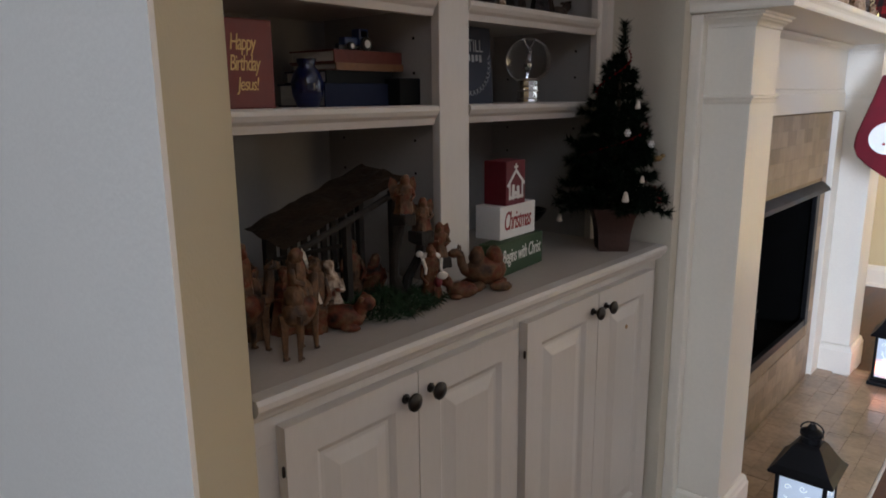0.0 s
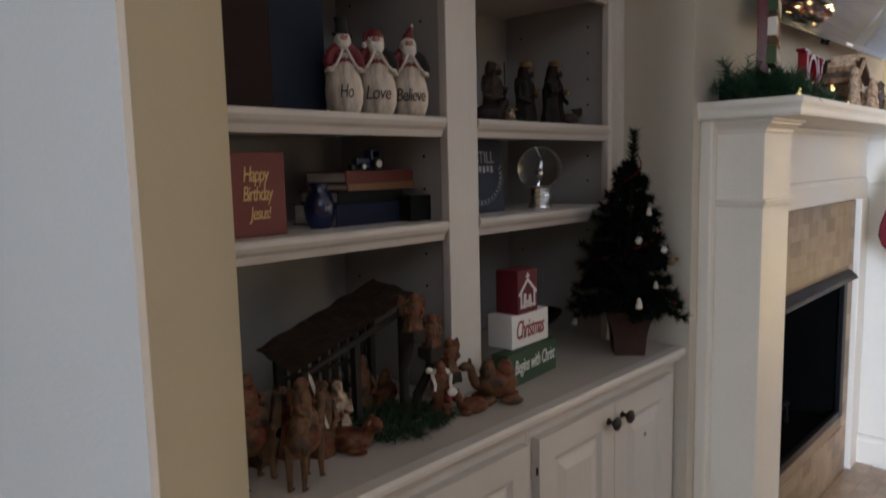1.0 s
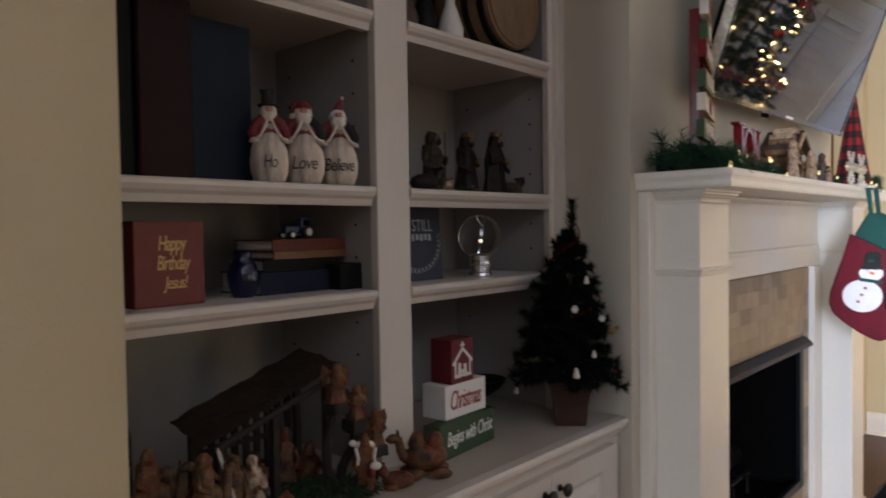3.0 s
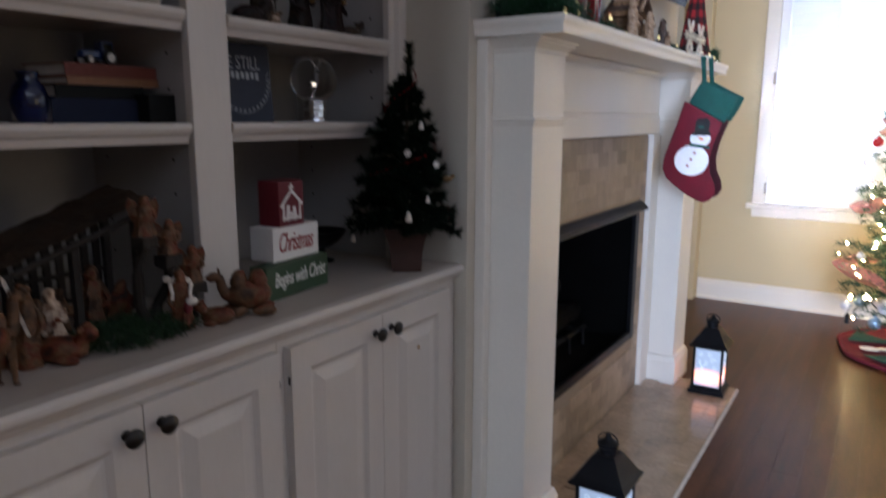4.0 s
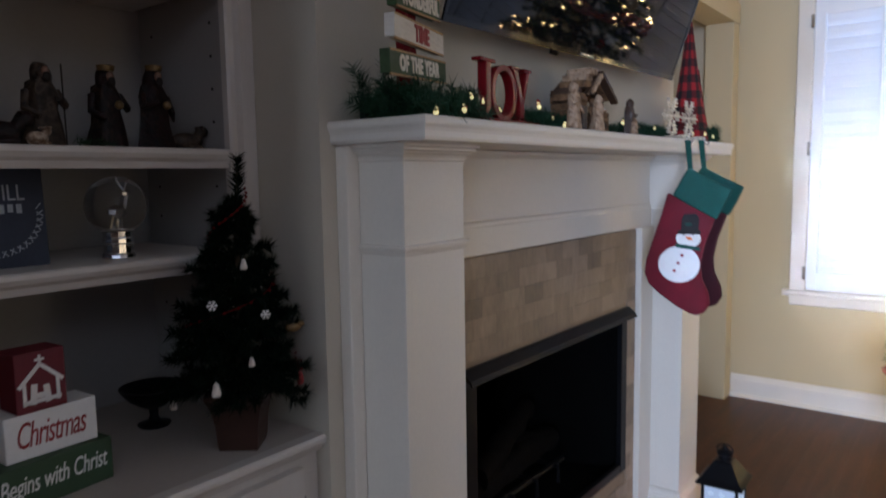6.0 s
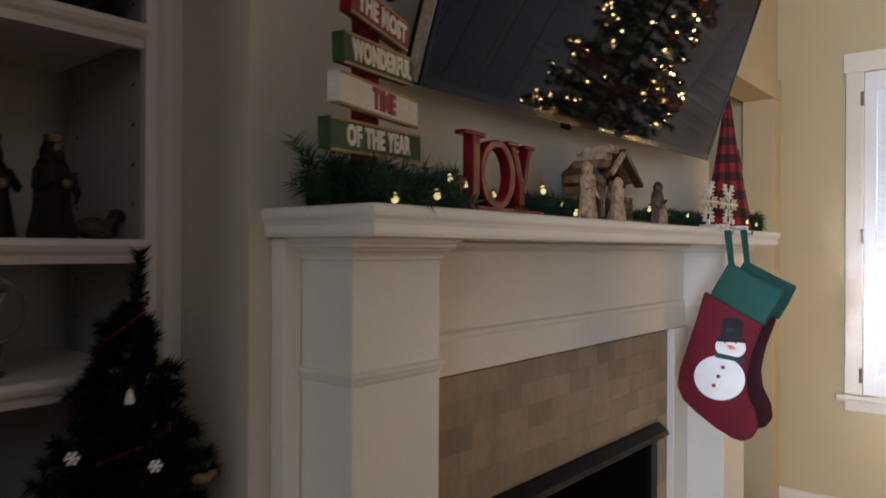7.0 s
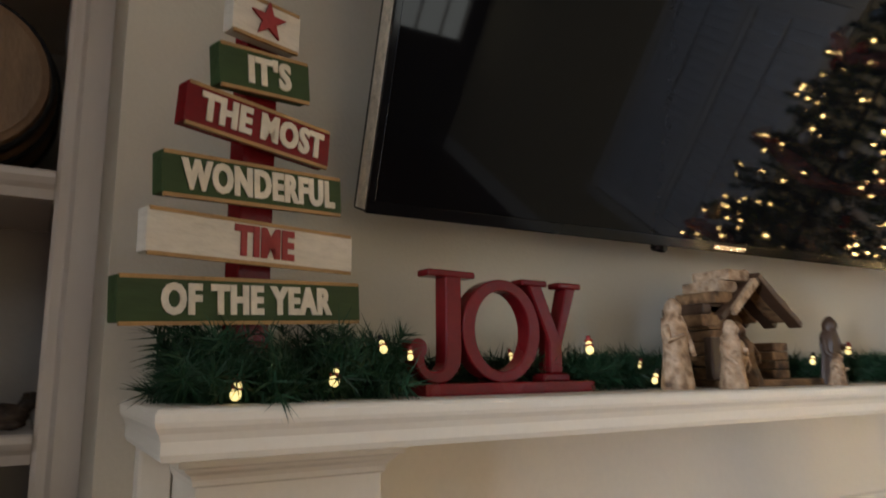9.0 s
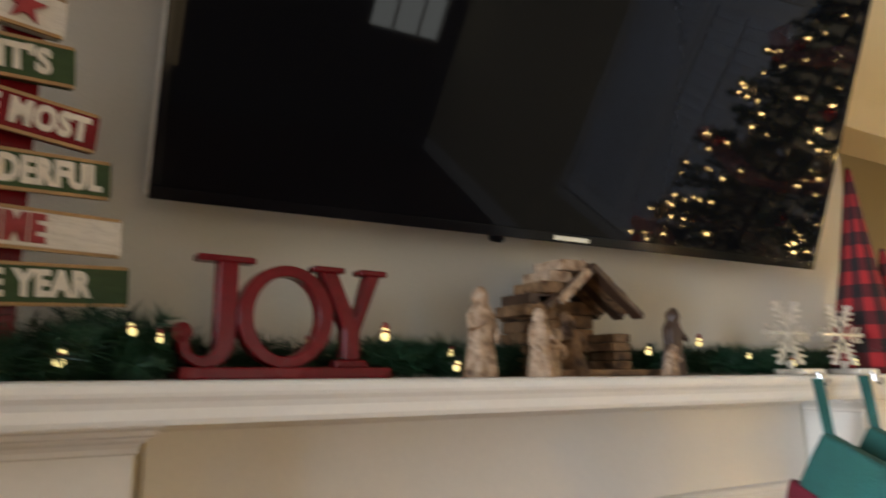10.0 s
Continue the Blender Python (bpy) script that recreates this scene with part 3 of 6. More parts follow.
for i, y in enumerate((2.36, 2.5, 2.64, 2.78)):
    part("grate_bar", tube([(-0.78, y, 0.275), (-0.78, y, 0.33), (-0.94, y, 0.33), (-0.94, y, 0.275)], 0.007), M["black"], fi)
for m, l, r in ((pose(-0.86, 2.60, 0.375, 0, 0, 4), 0.30, 0.042), (pose(-0.93, 2.55, 0.38, 0, 0, -8), 0.26, 0.045), (pose(-0.88, 2.60, 0.455, 8, 0, 14), 0.24, 0.036)):
    bm = tube([(0, -l + 2 * l * k / 8, 0.006 * math.sin(3 * k)) for k in range(9)], r, 12)
    for v in bm.verts:
        v.co += 0.008 * noise.noise_vector(v.co * 22)
    bm.transform(m)
    part("log", bm, M["log"], fi, "brown ceramic log", 60)

# ---- television ----
TVT = 19.0
tv = thing("television", pose(-0.569, 2.538, 1.606, TVT, 0, FACE - 1.2), "large flat black television tilted down from the wall, switched off", "television")
W, HT = 1.236, 0.735
part("cabinet", block(-W / 2, W / 2, 0.006, 0.045, 0, HT, 0.006), M["bezel"], tv)
part("screen", block(-W / 2 + 0.010, W / 2 - 0.010, 0.0005, 0.0055, 0.016, HT - 0.010, 0), M["screen"], tv, "glossy black reflective screen")
for a, b, c, d in ((-W / 2, W / 2, 0, 0.0155), (-W / 2, W / 2, HT - 0.0095, HT), (-W / 2, -W / 2 + 0.0095, 0.016, HT - 0.01), (W / 2 - 0.0095, W / 2, 0.016, HT - 0.01)):
    part("bezel", block(a, b, -0.002, 0.0055, c, d, 0.001), M["bezel"], tv)
part("side_trim", block(-W / 2 - 0.0018, -W / 2 - 0.0002, 0.002, 0.030, 0.004, HT - 0.004, 0.001), M["silver"], tv, "thin silver edge trim")
part("badge", block(-0.035, 0.035, -0.0032, -0.0022, 0.004, 0.011, 0), M["chrome"], tv, "small silver maker's badge")
part("sensor", lathe([(0.010, -0.012), (0.013, -0.008), (0.013, 0.0), (0.010, 0.002)], 14, None, (-0.118, 0.030, 0.0)), M["bezel"], tv, "small black round receiver under the edge")
part("rear_housing", block(-0.34, 0.34, 0.046, 0.075, 0.06, 0.42, 0.01), M["bezel"], tv)
part("wall_bracket", block(-0.2, 0.2, 0.0755, 0.088, 0.10, 0.40, 0.003), M["black"], tv)

# ---- more helpers for the things ----


def add(bm, other, index=0, m=None):
    """Joins other into bm with one material slot."""
    for f in other.faces:
        f.material_index = index
    if m is not None:
        other.transform(m)
    me = bpy.data.meshes.new("join")
    other.to_mesh(me)
    other.free()
    bm.from_mesh(me)
    bpy.data.meshes.remove(me)
    return bm


def statue(name, pieces, mats, m, label, category="figurine", group="", smooth=50):
    """One plain mesh out of several forms: pieces are (bmesh, slot, matrix)."""
    bm = bmesh.new()
    for other, slot, mm in pieces:
        add(bm, other, slot, mm)
    me = finish(name, bm, mats[0], smooth)
    for extra in mats[1:]:
        me.materials.append(extra)
    ob = new(name, me)
    ob.matrix_world = m
    return tagged(ob, label, category, group)


def needles(rows, rng, length, width, per, spread=0.9):
    """Triangles round twigs: rows are (start, end)."""
    verts, faces = [], []
    for a, b in rows:
        a, b = np.array(a), np.array(b)
        d = b - a
        n = np.linalg.norm(d)
        d = d / max(n, 1e-6)
        for k in range(per):
            f = rng.random()
            p = a + (b - a) * f
            side = rng.normal(size=3)
            side -= d * side.dot(d)
            side /= max(np.linalg.norm(side), 1e-6)
            tip = p + length * rng.uniform(0.7, 1.2) * (side * spread + d * 0.65)
            w = np.cross(tip - p, rng.normal(size=3))
            w *= width / max(np.linalg.norm(w), 1e-6)
            i = len(verts)
            verts += [tuple(p - w), tuple(p + w), tuple(tip)]
            faces.append((i, i + 1, i + 2))
    me = bpy.data.meshes.new("needles")
    me.from_pydata(verts, [], faces)
    return me


def conifer_twigs(h0, h1, radius, tiers, per_tier, rng, droop=0.12, sub=4, lift=0.15, power=0.9):
    rows, tips = [], []
    for t in range(tiers):
        f = t / (tiers - 1)
        z = h0 + (h1 - h0) * f
        r = radius * (1 - f) ** power + 0.02 * radius
        n = max(3, int(per_tier * (1 - 0.75 * f)))
        for k in range(n):
            a = 2 * math.pi * (k + rng.random()) / n
            rr = r * rng.uniform(0.72, 1.10)
            c, s = math.cos(a), math.sin(a)
            base = (0.05 * rr * c, 0.05 * rr * s, z)
            end = (rr * c, rr * s, z - droop * rr + lift * rr * rng.uniform(-0.3, 1.0))
            midp = tuple(np.array(base) * 0.5 + np.array(end) * 0.5 + np.array((0, 0, 0.04 * rr)))
            rows += [(base, midp), (midp, end)]
            tips.append(end)
            for q in range(sub):
                g = 0.35 + 0.6 * (q + 0.5) / sub
                p = np.array(base) * (1 - g) + np.array(end) * g
                off = rng.choice((-1, 1)) * rng.uniform(0.4, 0.9)
                d = np.array((math.cos(a + off), math.sin(a + off), rng.uniform(-0.25, 0.45)))
                rows.append((tuple(p), tuple(p + d * rr * 0.30 * (1.2 - g))))
                tips.append(tuple(p + d * rr * 0.30 * (1.2 - g)))
    return rows, tips


def mesh_part(name, me, material, parent, label="", kind=""):
    me.materials.append(material)
    ob = new(name, me)
    ob.parent = parent
    return tagged(ob, label, kind=kind)


rng = np.random.default_rng(7)

# ---- hearth and lanterns ----
HZ = 0.012
# Emission added so the etching reads brighter than the panel behind it.
M["etch"] = mat("emissive_white_etching", (0.85, 0.87, 0.9), 0.5, vary=0.05, scale=30, bump=0, emit=(0.75, 0.87, 1.0), power=0.40)


def lantern(m, label, panel):
    t = thing("lantern", m, label, "lantern", "candle lanterns on the hearth")
    bm = bmesh.new()
    box(bm, -0.073, 0.073, -0.077, 0.077, 0.0, 0.016)
    part("base", bevelled(bm, 0.003), M["black"], t)
    part("plinth", block(-0.064, 0.064, -0.068, 0.068, 0.0165, 0.026, 0.002), M["black"], t)
    w, d = 0.056, 0.060
    for sx in (-1, 1):
        for sy in (-1, 1):
            part("corner_post", block(sx * w - 0.005, sx * w + 0.005, sy * d - 0.005, sy * d + 0.005, 0.0265, 0.205, 0.001), M["black"], t)
    for sy in (-1, 1):
        part("panel", block(-w + 0.0055, w - 0.0055, sy * d - 0.001, sy * d + 0.001, 0.034, 0.198, 0), M[panel], t, "frosted glowing panel")
        for z0, z1 in ((0.0268, 0.0335), (0.1985, 0.2045)):
            part("rail", block(-w + 0.0055, w - 0.0055, sy * d - 0.004, sy * d + 0.004, z0, z1, 0), M["black"], t)
    for sx in (-1, 1):
        part("panel", block(sx * w - 0.001, sx * w + 0.001, -d + 0.0055, d - 0.0055, 0.034, 0.198, 0), M[panel], t, "frosted glowing panel")
        for z0, z1 in ((0.0268, 0.0335), (0.1985, 0.2045)):
            part("rail", block(sx * w - 0.004, sx * w + 0.004, -d + 0.0055, d - 0.0055, z0, z1, 0), M["black"], t)
    # etched deer under curling scrolls on every panel
    for k in range(4):
        bm = bmesh.new()
        y = -0.0016
        ball(bm, (0.002, y, 0.082), 0.011, (1.55, 0.03, 0.75), 12)
        tube([(-0.012, y, 0.086), (-0.020, y, 0.100), (-0.021, y, 0.108)], 0.0042, 6, bm, 0.0030)
        ball(bm, (-0.024, y, 0.112), 0.0050, (1.5, 0.06, 0.8), 8)
        for lx, dx in ((-0.011, -0.005), (-0.008, 0.001), (0.012, 0.000), (0.015, 0.005)):
            tube([(lx, y, 0.078), (lx + dx * 0.3, y, 0.062), (lx + dx, y, 0.045)], 0.0022, 5, bm, 0.0012)
        for sd in (-1, 1):
            tube([(-0.020, y, 0.114), (-0.020 + sd * 0.006, y, 0.124), (-0.018 + sd * 0.012, y, 0.136), (-0.020 + sd * 0.009, y, 0.146)], 0.0014, 5, bm, 0.0008)
            for f in (0.128, 0.138):
                tube([(-0.019 + sd * 0.009, y, f), (-0.019 + sd * 0.018, y, f + 0.008)], 0.0010, 5, bm, 0.0007)
        for cx, cz, r0, turn in ((0.020, 0.150, 0.013, 1), (0.028, 0.122, 0.009, -1), (-0.030, 0.172, 0.009, 1), (0.006, 0.178, 0.010, -1)):
            tube([(cx + r0 * (1 - s / 16) * math.cos(turn * s * 0.55), y, cz + r0 * (1 - s / 16) * math.sin(turn * s * 0.55)) for s in range(14)], 0.0011, 5, bm, 0.0008)
        o = part("etching", bm, M["etch"], t, "white etched deer and scrolls")
        o.matrix_local = Matrix.Rotation(math.pi / 2 * k, 4, "Z") @ Matrix.Translation((0, -(d if k % 2 == 0 else w), 0))
    bm = bmesh.new()
    prev = None
    for s, z in ((0.076, 0.2055), (0.078, 0.212), (0.064, 0.226), (0.048, 0.252), (0.034, 0.276), (0.026, 0.284)):
        ring = [bm.verts.new((sx * s, sy * s * 1.03, z)) for sx, sy in ((-1, -1), (1, -1), (1, 1), (-1, 1))]
        if prev:
            for i in range(4):
                bm.faces.new((prev[i], prev[(i + 1) % 4], ring[(i + 1) % 4], ring[i]))
        else:
            bm.faces.new(list(reversed(ring)))
        prev = ring
    bm.faces.new(prev)
    part("roof", bm, M["black"], t, "black hipped metal roof")
    part("collar", lathe([(0.024, 0.284), (0.024, 0.300), (0.028, 0.304), (0.028, 0.312), (0.012, 0.322), (0.006, 0.334)], 16), M["black"], t)
    part("ring_handle", tube([(0.027 * math.cos(a), 0.0, 0.316 + 0.022 * math.sin(a)) for a in [math.pi * k / 12 for k in range(13)]], 0.0022, 8), M["black"], t)
    return t


lantern(pose(-0.362, 1.893, HZ, 0, 0, 0), "black metal lantern on the hearth corner, panels painted with a daylight glow", "frost")
lantern(pose(-0.374, 3.243, HZ, 0, 0, 2), "black lantern with an orange candle glow beside the mantel leg", "frost_warm")

# ---- things on the mantel ----


def board(name, u, z, w, h, roll, paint, words, ink, parent, tw=None, th=None, tu=0.0):
    ob = part(name, block(-w / 2, w / 2, -0.007, 0.012, -h / 2, h / 2, 0.0016), M[paint], parent, f"{'worn white' if paint == 'chalk' else paint} painted board")
    ob.matrix_local = pose(u, -0.014, z, 0, -roll, 0)
    for sd in (-1, 1):
        part("worn_edge", block(-w / 2 + 0.002, w / 2 - 0.002, -0.0078, -0.0045, sd * h / 2 - 0.0030, sd * h / 2 + 0.0006, 0), M["edge"], ob, "bare worn wooden edge")
    if words:
        # heavy poster lettering, each letter as a thick condensed stroke
        t = bmesh.new()
        for dx, dep in ((-0.0007, 0.0012), (0.0007, 0.0016)):
            add(t, text_bm(words, tw - 0.0014, th, dep, spacing=1.12, bold=0.040), 0, pose(tu + dx, 0, 0))
        part("lettering", t, M[ink], ob).location = (0, -0.0078, 0)
    return ob


sg = thing("wooden_sign", pose(-0.542, 1.767, MZ, 0, 0, 106.5), "stacked red, green and white wooden tree sign with holiday words", "sign")
part("post", block(0.000, 0.0375, -0.0015, 0.024, 0.0, 0.385, 0.002), M["red"], sg, "red painted post")
part("foot", block(-0.03, 0.067, -0.025, 0.048, 0.0, 0.012, 0.002), M["red"], sg)
b1 = board("board", 0.011, 0.381, 0.079, 0.042, -1, "chalk", "", "", sg)
pts = []
for k in range(10):
    r = 0.021 if k % 2 == 0 else 0.0085
    pts.append((r * math.sin(math.pi * k / 5), r * math.cos(math.pi * k / 5)))
bm = prism(pts, -0.0105, -0.0078, "y")
part("star", bm, M["letter_red"], b1, "red star")
board("board", 0.012, 0.3255, 0.1055, 0.042, 5.0, "green", "IT'S", "letter", sg, 0.0505, 0.030, 0.0035)
board("board", 0.0105, 0.268, 0.165, 0.040, -3.7, "red", "THE MOST", "letter", sg, 0.141, 0.0285, 0.003)
board("board", 0.010, 0.208, 0.2005, 0.0390, 3.3, "green", "WONDERFUL", "letter", sg, 0.1726, 0.0295, 0.004)
board("board", 0.0130, 0.1505, 0.226, 0.0395, 0.8, "chalk", "TIME", "letter_red", sg, 0.067, 0.030, 0.004)
board("board", 0.0085, 0.094, 0.259, 0.0400, 2.9, "green", "OF THE YEAR", "letter", sg, 0.183, 0.0285, -0.001)

# the JOY letters with their slab serifs
joy = thing("joy_letters", pose(-0.531, 1.956, MZ, 0, 0, 95.0), "glossy red wooden freestanding letters on a base", "decoration")
part("base", block(-0.006, 0.246, -0.032, 0.026, 0.0, 0.013, 0.002), M["red"], joy)


def letter_slab(points, y0=-0.010, y1=0.012):
    return bevelled(prism(points, y0, y1, "y"), 0.0018, 1)


bm = bmesh.new()
add(bm, letter_slab([(0.012, 0.130), (0.078, 0.130), (0.078, 0.136), (0.076, 0.1375), (0.012, 0.1375)]))
outer = [(0.058, 0.131), (0.058, 0.046)] + [(0.026 + 0.032 * math.cos(a), 0.042 - 0.030 * math.sin(a)) for a in [math.pi * k / 10 for k in range(1, 10)]] + [(-0.006, 0.050)]
inner = [(0.006, 0.050), (0.008, 0.044)] + [(0.022 + 0.014 * math.cos(a), 0.038 - 0.013 * math.sin(a)) for a in [math.pi - math.pi * k / 8 for k in range(1, 8)]] + [(0.036, 0.046), (0.036, 0.131)]
add(bm, letter_slab(outer + inner))
add(bm, lathe([(0.004, -0.010), (0.011, -0.009), (0.011, 0.011), (0.004, 0.012)], 16), 0, pose(-0.001, 0, 0.050, 90, 0, 0))
part("letter_j", bm, M["red"], joy)
bm = bmesh.new()
n = 40
loops = []
for y in (-0.010, 0.012):
    for rx, rz in ((0.059, 0.060), (0.041, 0.047)):
        loops.append([bm.verts.new((0.118 + rx * math.cos(2 * math.pi * k / n), y, 0.072 + rz * math.sin(2 * math.pi * k / n))) for k in range(n)])
of, inf, ob_, ib = loops
for k in range(n):
    j = (k + 1) % n
    bm.faces.new((of[k], of[j], inf[j], inf[k])), bm.faces.new((ob_[k], ib[k], ib[j], ob_[j]))
    bm.faces.new((of[k], ob_[k], ob_[j], of[j])), bm.faces.new((inf[k], inf[j], ib[j], ib[k]))
bmesh.ops.recalc_face_normals(bm, faces=bm.faces)
part("letter_o", bevelled(bm, 0.0012, 1), M["red"], joy)
bm = bmesh.new()
add(bm, letter_slab([(0.150, 0.1275), (0.192, 0.1275), (0.192, 0.135), (0.150, 0.135)]))
add(bm, letter_slab([(0.212, 0.1275), (0.252, 0.1275), (0.252, 0.135), (0.212, 0.135)]))
add(bm, letter_slab([(0.160, 0.128), (0.182, 0.128), (0.208, 0.072), (0.224, 0.128), (0.242, 0.128), (0.214, 0.056), (0.214, 0.022), (0.192, 0.022), (0.192, 0.060)]))
add(bm, letter_slab([(0.180, 0.0125), (0.228, 0.0125), (0.224, 0.022), (0.182, 0.022)]))
part("letter_y", bm, M["red"], joy)

# olive-wood nativity set: plain shapes
M["olive"] = painted("olive_wood", ((0.030, 0.015, 0.008), (0.14, 0.075, 0.036), (0.24, 0.135, 0.066), (0.07, 0.036, 0.017)), 34)
M["olive_pale"] = painted("pale_olive_wood", ((0.13, 0.075, 0.042), (0.33, 0.21, 0.125), (0.44, 0.31, 0.205), (0.19, 0.11, 0.06)), 58)
M["olive_dark"] = mat("dark_olive_wood", (0.055, 0.027, 0.014), 0.5, vary=0.4, scale=22, bump=0.1, stretch=(1, 1, 0.3))


def robed(h, r, lean=0.0, rough=0.07):
    """A plain robed silhouette with folds, arms and a bent head."""
    steps = 22
    bm = lathe([(r * 1.02, 0), (r, h * 0.06), (r * 0.82, h * 0.30), (r * 0.74, h * 0.46), (r * 0.82, h * 0.58), (r * 0.74, h * 0.68), (r * 0.50, h * 0.77)], steps)
    seed = h * 997 + r * 5031 + lean * 17
    for v in bm.verts:
        a = math.atan2(v.co.y, v.co.x)
        fold = 1 + (0.10 * math.sin(5 * a + seed) + 0.06 * math.sin(11 * a + 2 * seed)) * (1 - 0.6 * v.co.z / h)
        v.co.x, v.co.y = v.co.x * fold, v.co.y * fold * 0.82
    ball(bm, (0, -r * 0.20, h * 0.85), r * 0.38, (0.95, 1.0, 1.25), 10)
    ball(bm, (0, r * 0.02, h * 0.83), r * 0.52, (1.0, 0.95, 1.5), 12)
    ball(bm, (0, r * 0.30, h * 0.66), r * 0.60, (1.15, 0.6, 1.3), 10)
    side = 1 if math.sin(seed) > 0 else -1
    tube([(side * r * 0.72, 0, h * 0.66), (side * r * 0.95, -r * 0.45, h * 0.50), (side * r * 0.30, -r * 0.95, h * 0.56)], r * 0.24, 8, bm, r * 0.13)
    tube([(-side * r * 0.72, 0, h * 0.66), (-side * r * 1.0, -r * 0.25, h * 0.46), (-side * r * 0.55, -r * 0.85, h * 0.36)], r * 0.24, 8, bm, r * 0.13)
    for v in bm.verts:
        v.co += rough * r * (noise.noise_vector(v.co * (1.9 / r) + Vector((seed, 0, 0))) + 0.6 * noise.noise_vector(v.co * (4.2 / r) + Vector((0, seed, 0)))) + Vector((lean * v.co.z, 0, 0))
    return bm


def figure(m, h, r, mats, label, group="", lean=0.0, extra=(), rough=0.07):
    return statue("figurine", [(robed(h, r, lean, rough), 0, None), *extra], mats, m, label, "figurine", group)


figure(pose(-0.492, 2.317, MZ, 0, 0, 90), 0.122, 0.022, [M["olive_pale"]], "tall carved olive-wood robed figurine", "carved mantel figures")
figure(pose(-0.463, 2.390, MZ, 0, 0, 90), 0.090, 0.019, [M["olive_pale"]], "smaller carved olive-wood robed figurine", "carved mantel figures")
figure(pose(-0.490, 2.425, MZ, 0, 0, 70), 0.062, 0.017, [M["olive_pale"]], "kneeling carved olive-wood figurine", "carved mantel figures", 0.2)
figure(pose(-0.520, 2.500, MZ, 0, 0, 70), 0.094, 0.020, [M["olive"]], "carved olive-wood figurine leaning at the stable", "carved mantel figures", -0.15)
figure(pose(-0.508, 2.686, MZ, 0, 0, 90), 0.108, 0.021, [M["olive_dark"]], "dark carved wooden robed figurine", "carved mantel figures", 0.05)
figure(pose(-0.475, 2.640, MZ, 0, 0, 100), 0.045, 0.014, [M["olive_pale"]], "tiny carved olive-wood lamb-like figurine", "carved mantel figures", 0.3)
st = thing("carved_stable", pose(-0.585, 2.535, MZ, 0, 0, 90), "rough olive-wood nativity stable with bark roof", "stable")
part("base", block(-0.095, 0.150, -0.075, 0.045, 0, 0.010, 0.002), M["olive"], st)
for k in range(6):
    part("wall_block", block(-0.095 + 0.004 * (k % 2), -0.055, -0.050, 0.040, 0.0105 + k * 0.018, 0.0275 + k * 0.018, 0.002), M["olive"], st)
for k in range(5):
    part("wall_block", block(-0.054, 0.080, 0.022, 0.040, 0.0105 + k * 0.022, 0.0315 + k * 0.022, 0.002), M["olive"], st)
for k in range(4):
    part("wall_block", block(0.060 + 0.006 * (k % 2), 0.10, -0.040, 0.021, 0.0105 + k * 0.014, 0.0235 + k * 0.014, 0.002), M["olive"], st)
for side, l in ((1, 0.128), (-1, 0.112)):
    for k in range(5):
        # ragged bark planks of uneven length and thickness
        bm = block(-0.006 * (k % 2), l - (0.004, 0.016, 0.0, 0.022, 0.010)[k], -0.064 + 0.023 * k, -0.0425 + 0.023 * k, 0, 0.010 + 0.003 * (k % 3), 0.002)
        bmesh.ops.subdivide_edges(bm, edges=[e for e in bm.edges if e.calc_length() > 0.05], cuts=6)
        for v in bm.verts:
            v.co += 0.0022 * noise.noise_vector(v.co * 70 + Vector((side * 3, k, 0)))
        bm.transform(pose(0.005, 0, 0.162 + 0.002 * (k % 3)) @ Matrix.Rotation(radians(37 if side > 0 else 180 - 33), 4, "Y"))
        part("roof_plank", bm, M["olive"] if k % 2 else M["olive_dark"], st)
# rough offcuts stepped up the closed end and on the ridge
for x0, x1, y0, y1, z0, z1, key in ((-0.118, -0.080, -0.058, 0.020, 0.086, 0.103, "olive"), (-0.104, -0.062, -0.050, 0.024, 0.1035, 0.120, "olive_dark"), (-0.085, -0.045, -0.056, 0.018, 0.1205, 0.138, "olive"), (-0.066, -0.022, -0.048, 0.020, 0.1385, 0.156, "olive_pale"), (-0.046, 0.004, -0.052, 0.016, 0.1565, 0.174, "olive_pale"), (-0.112, -0.088, -0.066, -0.051, 0.0105, 0.070, "olive_dark")):
    part("offcut", block(x0, x1, y0, y1, z0, z1, 0.003), M[key], st, "rough sawn offcut")
part("gable_beam", block(-0.006, 0.006, -0.070, -0.062, 0, 0.075, 0.001), M["olive_pale"], st).matrix_local = pose(-0.005, 0, 0.155, 0, -130, 0)

# garland with snowman bulbs
rows = []
for k in range(150):
    y = 1.724 + 1.67 * k / 149
    if 1.98 < y < 2.18 and k % 2:
        continue
    high = 1.0 + 0.6 * math.exp(-((y - 1.74) / 0.07) ** 2) + 0.3 * math.exp(-((y - 1.90) / 0.04) ** 2)
    low = 0.55 if y > 2.3 else (0.6 if y > 1.94 else (0.42 if 1.762 < y < 1.822 else 1.0))
    cx = -0.60 + 0.035 * math.sin(y * 9)
    for q in range(5):
        a = rng.uniform(0, math.pi)
        r = rng.uniform(0.03, 0.062) * low
        p = (cx + 0.02 * rng.normal() * 0.5, y, MZ + 0.012)
        rows.append((p, (cx + 1.25 * r * math.cos(a), y + rng.normal() * 0.02, MZ + 0.012 + r * high * math.sin(a))))
for k in range(110):
    y = rng.uniform(1.715, 1.90)
    rows.append(((-0.54, y, MZ + 0.015), (-0.54 + rng.uniform(-0.03, 0.105), y + rng.normal() * 0.03, MZ + 0.006 + abs(rng.normal()) * 0.022)))
